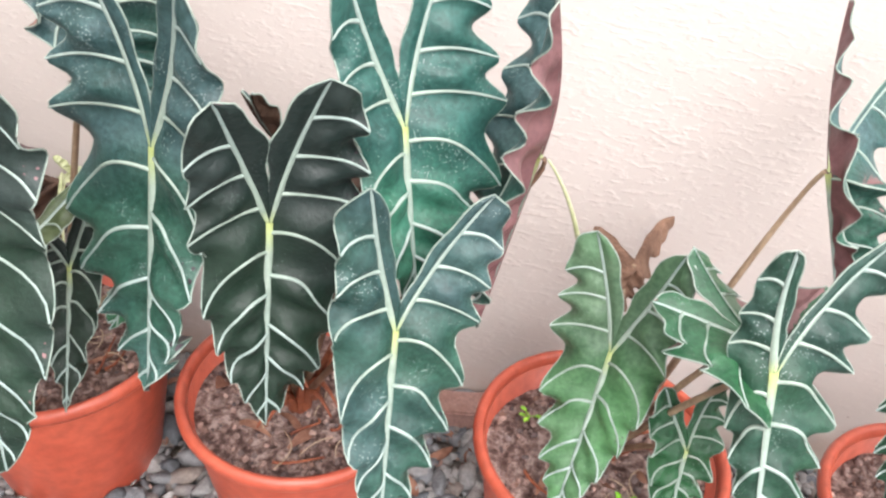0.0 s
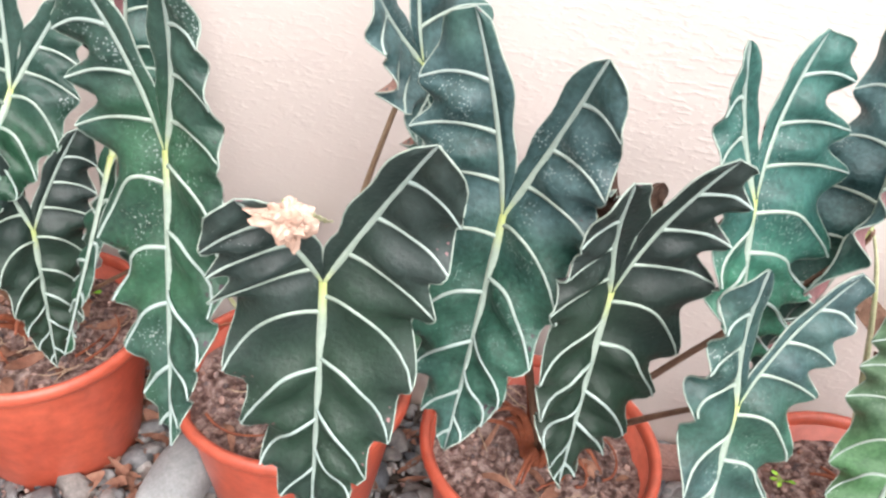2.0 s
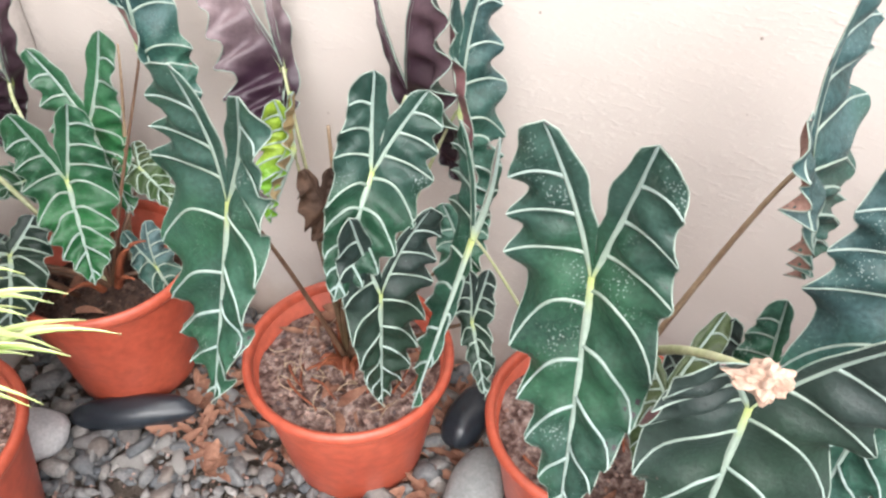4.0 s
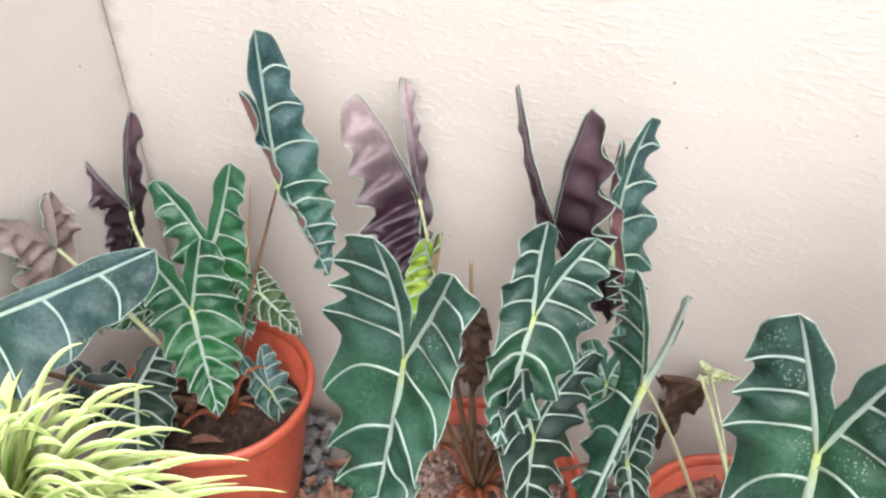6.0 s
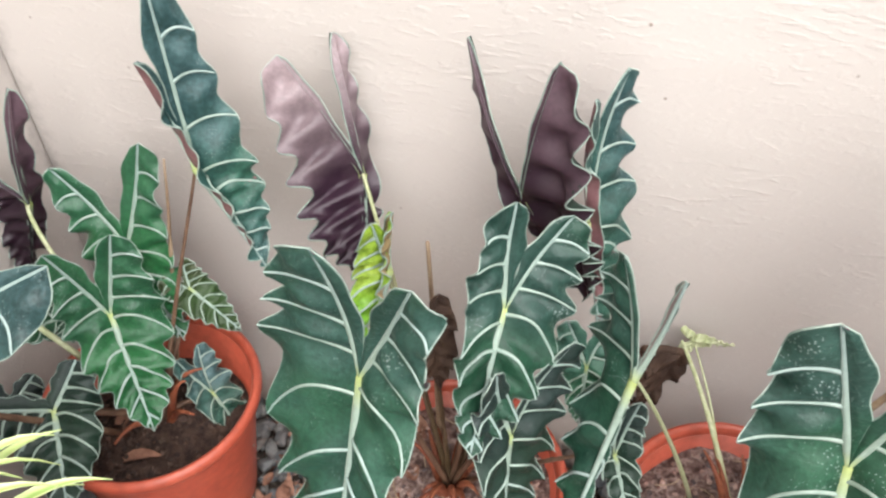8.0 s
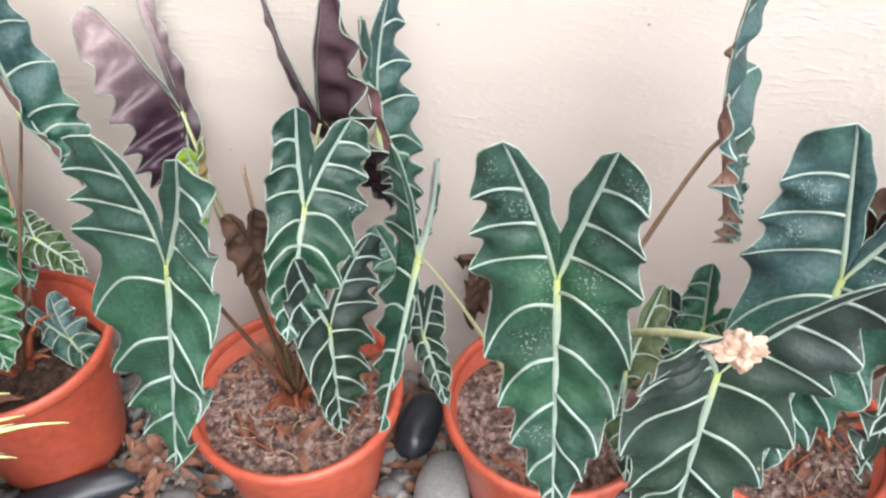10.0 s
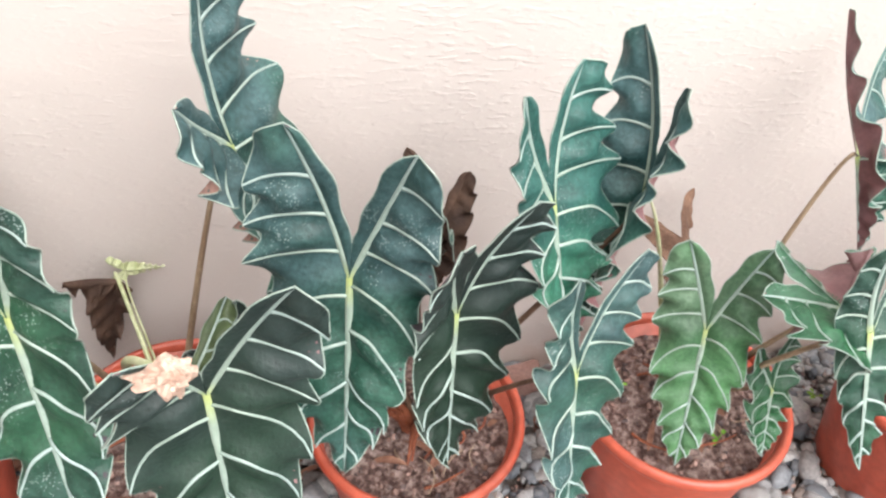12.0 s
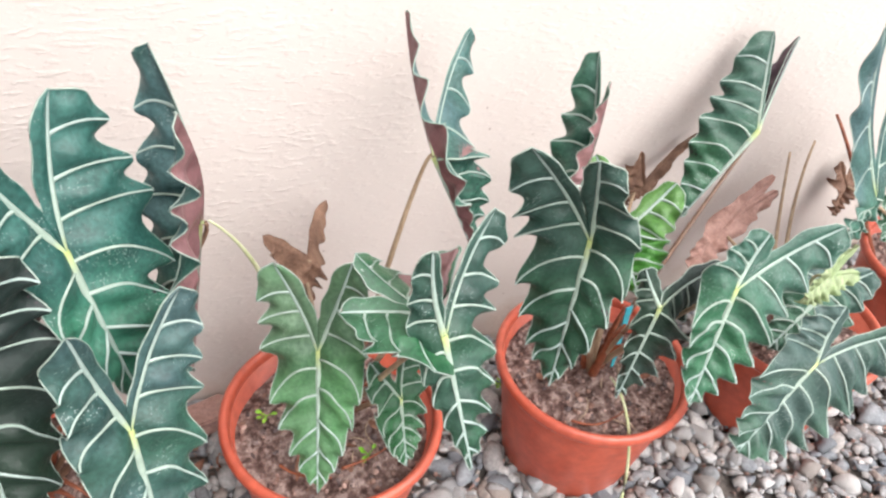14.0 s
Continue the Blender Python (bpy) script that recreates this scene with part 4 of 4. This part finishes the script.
# plant F
leaf(F_, DEEP, (0.493, 0.514, 0.588), (0.479, 0.494, 0.344), (0.392, 0.528, 0.725), (0.437, 0.478, 0.733), 0.08, 0.06, stalk=base_of("F"), teeth=0.22)
leaf(F_, GRASSY, (0.636, 0.600, 0.486), (0.623, 0.523, 0.439), (0.650, 0.706, 0.545), (0.719, 0.611, 0.546), 0.03, 0.06, stalk=base_of("F"), fold=(10, 6), sweep=0.4)
leaf(F_, MID, (0.6, 0.665, 0.565), (0.556, 0.62, 0.5), (0.616, 0.72, 0.705), (0.612, 0.68, 0.684), 0.055, 0.026, under=MAUVE, stalk=base_of("F"), fold=(0, 120), inner=0.008)
leaf(F_, MID, (0.975, 0.7, 0.533), (0.856, 0.687, 0.392), (1.03, 0.786, 0.655), (1.06, 0.76, 0.655), 0.085, 0.045, under=PURPLE, stalk_mat=DARK_PETIOLE, stalk=base_of("F", 0.05, 0.03), fold=(0, -118), sweep=0.15, teeth=0.24, inner=0.006)
leaf(F_, DARK, (0.605, 0.47, 0.475), (0.572, 0.455, 0.32), (0.59, 0.5, 0.52), (0.74, 0.5, 0.478), 0.026, 0.085, stalk=base_of("F"), fold=(-55, 4), rib_scale=0.8)
leaf(F_, MID, (0.679, 0.43, 0.522), (0.617, 0.378, 0.373), (0.725, 0.45, 0.581), (0.82, 0.42, 0.59), 0.052, 0.07, under=MAUVE, stalk=base_of("F"), teeth=0.26)
leaf(F_, BROWN, (0.876, 0.805, 0.37), (0.84, 0.8, 0.34), (0.861, 0.82, 0.434), (0.978, 0.815, 0.454), 0.035, 0.014, under=BROWN, ribs=False, wave=0.014, stalk=base_of("F"), name="dry_leaf", label="dry brown curled leaf", inner=0.008)

# plant G
leaf(G, GREYISH, (0.835, 0.362, 0.385), (0.705, 0.332, 0.28), (0.87, 0.385, 0.46), (0.985, 0.345, 0.405), 0.1, 0.1, under=MAUVE, stalk=base_of("G"), teeth=0.24, rib_scale=0.85)
leaf(G, GREYISH, (0.97, 0.47, 0.36), (0.87, 0.45, 0.31), (1.0, 0.5, 0.42), (1.06, 0.46, 0.4), 0.06, 0.06, stalk=base_of("G"))
leaf(G, YOUNG, (0.9, 0.44, 0.46), (0.84, 0.43, 0.44), (0.94, 0.45, 0.5), (0.95, 0.43, 0.46), 0.026, 0.028, under=YOUNG, ribs=False, wave=0.012, name="young_leaf", label="pale half-unrolled young leaf", inner=0.008, stalk=base_of("G"), stalk_mat=PALE_PETIOLE, stalk_r=0.0025)
leaf(G, RUST, (1.06, 0.74, 0.27), (0.95, 0.705, 0.2), (1.2, 0.78, 0.33), (1.2, 0.76, 0.31), 0.032, 0.03, under=RUST, ribs=False, wave=0.014, stalk=base_of("G"), name="dry_leaf", label="dry mauve-brown hanging leaf", inner=0.012)

# plant H
leaf(H, TEAL, (1.226, 0.6, 0.414), (1.165, 0.575, 0.32), (1.075, 0.64, 0.73), (1.22, 0.66, 0.64), 0.085, 0.05, stalk=base_of("H"))
leaf(H, MID, (1.33, 0.6, 0.4), (1.3, 0.58, 0.3), (1.3, 0.64, 0.5), (1.39, 0.62, 0.5), 0.05, 0.05, stalk=base_of("H"))
leaf(H, BROWN, (1.43, 0.76, 0.27), (1.42, 0.75, 0.2), (1.41, 0.785, 0.32), (1.46, 0.78, 0.33), 0.03, 0.03, under=BROWN, ribs=False, wave=0.014, stalk=base_of("H"), name="dry_leaf", label="dry brown curled leaf", inner=0.01)
for key, seed in zip("ABCDEFGH", range(40, 48)):
    crown_of(key, seed, 14 if key in "BCD" else 6, 0.13 if key in "CDF" else 0.08, 0.045 if key in "CD" else 0.035)

# withered flower of plant C
def crumple(plant, at, size, seed):
    """A shrivelled, papery flower sheath: a wedge of creased facets with a drooping point."""
    bm = bmesh.new()
    bmesh.ops.create_icosphere(bm, subdivisions=4, radius=1)
    off = Vector((seed * 1.9, 0, 0))
    for v in bm.verts:
        p = v.co.copy()
        crease = abs(noise.noise(p * 1.5 + off)) * 1.1 + abs(noise.noise(p * 3.2 + off)) * 0.45 + abs(noise.noise(p * 7 + off)) * 0.12
        low, out = max(0.0, -p.z), max(0.0, -p.x)
        p = p * (0.66 + crease)
        p.z *= 1 - 0.55 * out
        p.x *= (1 + 0.75 * out * out) * (1 - 0.55 * low)
        p.y *= 1 - 0.45 * low
        p.z -= 0.75 * low ** 3
        v.co = (at[0] + p.x * size[0] + 0.1 * size[0] * low, at[1] + p.y * size[1], at[2] + p.z * size[2])
    me = bpy.data.meshes.new("withered_spathe")
    bm.to_mesh(me)
    bm.free()
    me.materials.append(PAPER)
    return part("withered_spathe", me, plant, "shrivelled pale pink flower sheath")


crumple(C, (-0.415, 0.425, 0.682), (0.0165, 0.014, 0.0155), 3)
stem(C, [np.array(p) for p in ((-0.49, 0.66, 0.22), (-0.5, 0.64, 0.42), (-0.5, 0.54, 0.6), (-0.425, 0.435, 0.68))], 0.007, 0.0035, PALE_PETIOLE, "flower_stalk", "pale yellow-green flower stalk")

# loose dried stalks
stem(E_, [np.array(p) for p in ((0.085, 0.655, 0.615), (0.13, 0.68, 0.55), (0.165, 0.7, 0.46), (0.2, 0.64, 0.235))], 0.0012, 0.005, PALE_PETIOLE, "dry_stalk", "dried pale bent leaf stalk")
stem(F_, [np.array(p) for p in ((0.602, 0.5, 0.3), (0.601, 0.44, 0.3), (0.6, 0.395, 0.22), (0.6, 0.385, 0.02))], 0.0018, 0.0026, PALE_PETIOLE, "dry_stalk", "pale dried stalk hanging over the rim")
stem(G, [np.array(p) for p in ((1.08, 0.6, 0.2), (1.15, 0.68, 0.24), (1.21, 0.75, 0.3), (1.245, 0.8, 0.37))], 0.005, 0.0025, PETIOLE, "dry_stalk", "dried upright leaf stalk")
stem(G, [np.array(p) for p in ((1.09, 0.58, 0.2), (1.17, 0.68, 0.25), (1.25, 0.76, 0.32), (1.3, 0.795, 0.39))], 0.005, 0.0025, PETIOLE, "dry_stalk", "dried upright leaf stalk")
stem(H, [np.array(p) for p in ((1.38, 0.6, 0.2), (1.34, 0.66, 0.3), (1.32, 0.72, 0.4), (1.3, 0.78, 0.46))], 0.006, 0.003, SHEATH, "dry_stalk", "red-brown dried stalk")
stem(A, [np.array(p) for p in ((-1.28, 0.8, 0.22), (-1.26, 0.83, 0.4), (-1.24, 0.85, 0.5), (-1.225, 0.86, 0.62))], 0.005, 0.0015, PETIOLE, "rolled_leaf", "thin rolled new leaf")
stem(B, [np.array(p) for p in ((-0.88, 0.74, 0.22), (-0.89, 0.78, 0.4), (-0.9, 0.8, 0.5), (-0.905, 0.81, 0.575))], 0.0045, 0.0025, PETIOLE, "cut_stalk", "cut brown leaf stalk")


def roots_on(key, count, seed):
    rng = random.Random(seed)
    x, y, z = base_of(key)
    for _ in range(count):
        a = rng.uniform(3.4, 6.0)
        r = rng.uniform(0.05, 0.11)
        pts = [np.array((x + r * math.cos(a + k * 0.25) + rng.uniform(-0.012, 0.012), y + r * math.sin(a + k * 0.25) + rng.uniform(-0.012, 0.012), z + rng.uniform(0.004, 0.018))) for k in range(4)]
        stem(PLANTS[key], pts, 0.0022, 0.0012, SHEATH, "surface_root", "thin reddish surface root")


for key, count in (("B", 7), ("C", 3), ("D", 4), ("E", 2), ("F", 3)):
    roots_on(key, count, 90 + count)


def striped_grass():
    """A tuft of arching striped strap leaves in its own pot."""
    rng = random.Random(8)
    x, y = -1.345, 0.39
    pot(x, y, 0.05, 12)
    soil_in(x, y, 0.05, 77)
    tuft = holder("spider_plant", (x, y, SOIL_Z), "tuft of arching yellow-green striped strap leaves", "potted plant")
    for k in range(130):
        a = rng.uniform(-0.9, 0.75) if k < 95 else rng.uniform(0, 6.283)
        reach, high = rng.uniform(0.07, 0.22), rng.uniform(0.2, 0.37)
        if k % 9 == 0:
            a, reach, high = rng.uniform(-0.2, 0.6), rng.uniform(0.21, 0.3), rng.uniform(0.2, 0.31)
        p0 = np.array((x + rng.uniform(-0.025, 0.025), y + rng.uniform(-0.025, 0.025), SOIL_Z + 0.055))
        d = np.array((math.cos(a), math.sin(a), 0))
        path = bezier(p0, p0 + d * reach * 0.25 + np.array((0, 0, high * 0.7)), p0 + d * reach * 0.65 + np.array((0, 0, high * 1.05)), p0 + d * reach + np.array((0, 0, high * rng.uniform(0.7, 1.05))), 16)
        side = np.cross(d, (0, 0, 1))
        w = rng.uniform(0.007, 0.0125)
        rows = []
        for i, p in enumerate(path):
            t = i / 15
            ww = w * (0.55 + 0.9 * t if t < 0.5 else 2 * (1 - t)) + 0.0003
            rows.append([p - side * ww + np.array((0, 0, 0.004)) * (ww / w), p - np.array((0, 0, 0.0012)), p + side * ww + np.array((0, 0, 0.004)) * (ww / w)])
        sh = Sheet()
        sh.grid(rows, uvs=[[(0, 0), (0.5, 0), (1, 0)]] * 16)
        part("strap_leaf", mesh_from("strap_leaf", sh.v, sh.f, STRIPE, sh.uv), tuft)


striped_grass()


def litter():
    """Curled scraps of dead leaves on the ground and on the soil."""
    rng = random.Random(21)
    sh = Sheet()
    places = ((-0.765, 0.8, 0.05, 150), (-1.09, 0.7, 0.055, 120), (-0.6, 0.8, 0.04, 40), (-0.73, 0.6, 0.03, 30), (-0.68, 0.74, 0.04, 20), (-0.33, 0.78, 0.06, 24), (-1.05, 0.83, 0.06, 20), (0.05, 0.8, 0.04, 10), (-0.99, 0.6, 0.06, 12), (0.42, 0.75, 0.05, 8))
    spots = [(x + rng.gauss(0, s), min(wall_y(x) - 0.025, y + rng.gauss(0, s)), 0.008) for x, y, s, n in places for _ in range(n)]
    spots = [(x, y, z + ground_z(x, y)) for x, y, z in spots]
    for key in "ABCDEF":
        x, y, z = base_of(key)
        for _ in range(16 if key == "B" else 7):
            a, r = rng.uniform(0, 6.283), rng.uniform(0.03, 0.115)
            spots.append((x + r * math.cos(a), y + r * math.sin(a), z + 0.008))
    for x, y, z in spots:
        if z < 0.1 and any((x - px) ** 2 + (y - py) ** 2 < 0.108 ** 2 for px, py, _ in POTS.values()):
            continue
        m = Euler((rng.uniform(-0.7, 0.7), rng.uniform(-0.7, 0.7), rng.uniform(0, 6.3))).to_matrix()
        ln, wd, cu = rng.uniform(0.008, 0.032), rng.uniform(0.003, 0.012), rng.uniform(-1.6, 1.6)
        rows = []
        for i in range(6):
            u = i / 2.5 - 1
            row = []
            for j in range(3):
                v = (j - 1) * (1 - 0.8 * u * u)
                p = m @ Vector((u * ln, v * wd, cu * u * u * ln * 0.4 + 0.5 * abs(v) * wd + rng.uniform(-0.001, 0.001)))
                row.append((x + p.x, y + p.y, z + p.z))
            rows.append(row)
        sh.grid(rows)
    tagged(new("leaf_litter", mesh_from("leaf_litter", sh.v, sh.f, SCRAP)), "scattered curled scraps of dead brown leaves", "leaf litter", kind="stuff")


litter()


def straw():
    """Pale dry fibres lying across the soil of some pots."""
    rng = random.Random(33)
    sh = Sheet()
    for key, count in (("B", 34), ("C", 14), ("D", 12), ("F", 12), ("E", 8)):
        x, y, z = base_of(key)
        for _ in range(count):
            a, r, turn = rng.uniform(0, 6.283), rng.uniform(0.03, 0.115), rng.uniform(0, 6.283)
            c = np.array((x + r * math.cos(a), y + r * math.sin(a), z + 0.009))
            d = np.array((math.cos(turn), math.sin(turn), 0)) * min(rng.uniform(0.008, 0.03), 0.13 - r)
            side = np.array((-d[1], d[0], 0)) * rng.uniform(-0.8, 0.8)
            sh.tube(bezier(c - d, c - d * 0.3 + side + np.array((0, 0, 0.006)), c + d * 0.3 + side, c + d, 7), [0.0009] * 6 + [0.0004], 5)
    tagged(new("dry_straw", mesh_from("dry_straw", sh.v, sh.f, STRAW)), "thin pale dry fibres scattered on the potting soil", "straw", kind="stuff")


straw()


def sprout(x, y, z, seed):
    rng = random.Random(seed)
    ob = holder("weed_sprout", (x, y, z), "tiny light green weed seedling", "weed", "weed seedlings")
    for _ in range(5):
        a, r, h = rng.uniform(0, 6.283), rng.uniform(0.004, 0.009), rng.uniform(0.006, 0.014)
        d = np.array((math.cos(a), math.sin(a), 0))
        c = np.array((x, y, z)) + d * r + np.array((0, 0, h))
        side = np.cross(d, (0, 0, 1))
        sh = Sheet()
        sh.tube(bezier(np.array((x, y, z)), np.array((x, y, z + h)), c - d * 0.006, c, 6), [0.0007] * 6, 5)
        sh.grid([[c + d * (0.009 * i / 5) + side * ((j - 1) * 0.003 * math.sin(math.pi * (0.08 + 0.84 * i / 5))) + np.array((0, 0, 0.002 * abs(j - 1))) for j in range(3)] for i in range(6)])
        part("seedling_leaf", mesh_from("seedling_leaf", sh.v, sh.f, LIME), ob)


for n_, (x, y, z) in enumerate(((0.24, 0.545, 0.237), (0.575, 0.7, 0.05), (0.13, 0.655, 0.24), (-0.83, 0.79, 0.23))):
    sprout(x, y, z, 300 + n_)

# plant tag and brick stub
bm = bmesh.new()
bmesh.ops.create_cube(bm, size=1)
for v in bm.verts:
    v.co = (v.co.x * 0.018, v.co.y * 0.0012, v.co.z * 0.12)
    if v.co.z < 0:
        v.co.x *= 0.35
tag_mesh = bpy.data.meshes.new("plant_tag")
bm.to_mesh(tag_mesh)
bm.free()
tag_mesh.materials.append(CYAN)
tag = tagged(new("plant_tag", tag_mesh), "small turquoise plastic plant tag stuck in soil", "plant tag")
tag.matrix_world = pose(0.672, 0.565, 0.285, -12, 14, 10)
bm = bmesh.new()
bmesh.ops.create_cube(bm, size=1)
bmesh.ops.bevel(bm, geom=bm.edges[:], offset=0.06, segments=2, affect="EDGES")
bmesh.ops.subdivide_edges(bm, edges=bm.edges[:], cuts=2, use_grid_fill=True)
for v in bm.verts:
    f = 1 + 0.12 * noise.noise(v.co * 3)
    v.co = (v.co.x * 0.1 * f, v.co.y * 0.05 * f, v.co.z * 0.05 * f)
brick_mesh = bpy.data.meshes.new("brick_stub")
bm.to_mesh(brick_mesh)
bm.free()
brick_mesh.materials.append(RUST)
brick = tagged(new("brick_stub", brick_mesh), "worn brown brick stub at the foot of the wall", "brick")
brick.matrix_world = pose(0.06, 0.85, 0.018, 0, 0, 6)

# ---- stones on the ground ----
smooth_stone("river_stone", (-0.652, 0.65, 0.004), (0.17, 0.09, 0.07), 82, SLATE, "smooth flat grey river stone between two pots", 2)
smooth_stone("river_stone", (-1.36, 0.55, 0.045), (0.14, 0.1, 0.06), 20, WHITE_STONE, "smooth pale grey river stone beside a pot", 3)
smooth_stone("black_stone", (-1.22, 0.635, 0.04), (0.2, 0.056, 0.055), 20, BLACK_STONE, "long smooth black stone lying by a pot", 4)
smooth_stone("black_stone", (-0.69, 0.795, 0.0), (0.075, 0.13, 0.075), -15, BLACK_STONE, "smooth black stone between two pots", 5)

# ---- gravel ----


def chip(rng):
    """A flat, broken pebble with a few worn facets."""
    v = np.array(ICO2_V)
    v = v * (1 + 0.2 * np.array([noise.noise(Vector(p) * 1.2 + Vector((rng.random() * 0.01 + 7.0, 0, 0))) for p in v]))[:, None]
    for _ in range(9):
        n = unit([rng.gauss(0, 1), rng.gauss(0, 1), rng.gauss(0, 0.7)])
        d = v @ n - rng.uniform(0.36, 0.68)
        v = v - np.outer(np.maximum(d, 0) * 0.92, n)
    return v * np.array([rng.uniform(1.15, 1.8), rng.uniform(0.9, 1.25), rng.uniform(0.5, 0.8)])


def gravel():
    rng = random.Random(5)
    chips = [chip(rng) for _ in range(40)]
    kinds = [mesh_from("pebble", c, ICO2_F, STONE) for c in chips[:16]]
    bed = tagged(new("gravel_bed"), "loose grey, brown and white gravel on the ground", "gravel", kind="stuff")
    faces = np.array(ICO2_F)
    verts, tris, near = [], [], 0
    for _ in range(13500):
        x = rng.uniform(-1.47, 1.75)
        y = rng.uniform(0.12, wall_y(x) - 0.01)
        size = min(0.03, max(0.004, rng.lognormvariate(math.log(0.0098), 0.46)))
        if any((x - px) ** 2 + (y - py) ** 2 < 0.1 ** 2 for px, py, _ in POTS.values()):
            continue
        z = ground_z(x, y) + rng.uniform(-0.2, 0.45) * size
        turn = Euler((rng.gauss(0, 0.28), rng.gauss(0, 0.28), rng.uniform(0, 6.3)))
        big = size > 0.0165 and (0.3 < x < 1.2 or -1.25 < x < -0.6) and y < 0.75
        if big and near < 300:
            near += 1
            p = new("pebble", kinds[rng.randrange(16)])
            p.parent = bed
            p.matrix_world = Matrix.LocRotScale((x, y, z + size * 0.2), turn, (size, size, size))
        else:
            m = np.array(turn.to_matrix())
            tris.append(faces + len(verts) * len(ICO2_V))
            verts.append(chips[rng.randrange(40)] @ m.T * size + np.array([x, y, z]))
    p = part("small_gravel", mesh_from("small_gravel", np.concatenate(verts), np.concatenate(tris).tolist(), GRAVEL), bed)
    p["kind"] = "stuff"
    verts, tris = [], []
    faces, small = np.array(ICO_F), np.array(ICO_V)
    for _ in range(9000):
        x, size = rng.uniform(-1.47, 1.7), rng.uniform(0.0018, 0.0048)
        y = rng.uniform(0.2, wall_y(x) - 0.01)
        m = np.array(Euler((rng.uniform(0, 6), rng.uniform(0, 6), rng.uniform(0, 6))).to_matrix()) * np.array([1.4, 0.9, 0.6])
        tris.append(faces + len(verts) * len(ICO_V))
        verts.append(small @ m.T * size + np.array([x, y, ground_z(x, y) + rng.uniform(-0.004, 0.006)]))
    p = part("fine_grit", mesh_from("fine_grit", np.concatenate(verts), np.concatenate(tris).tolist(), CRUMB, smooth=False), bed)
    p["kind"] = "stuff"


gravel()
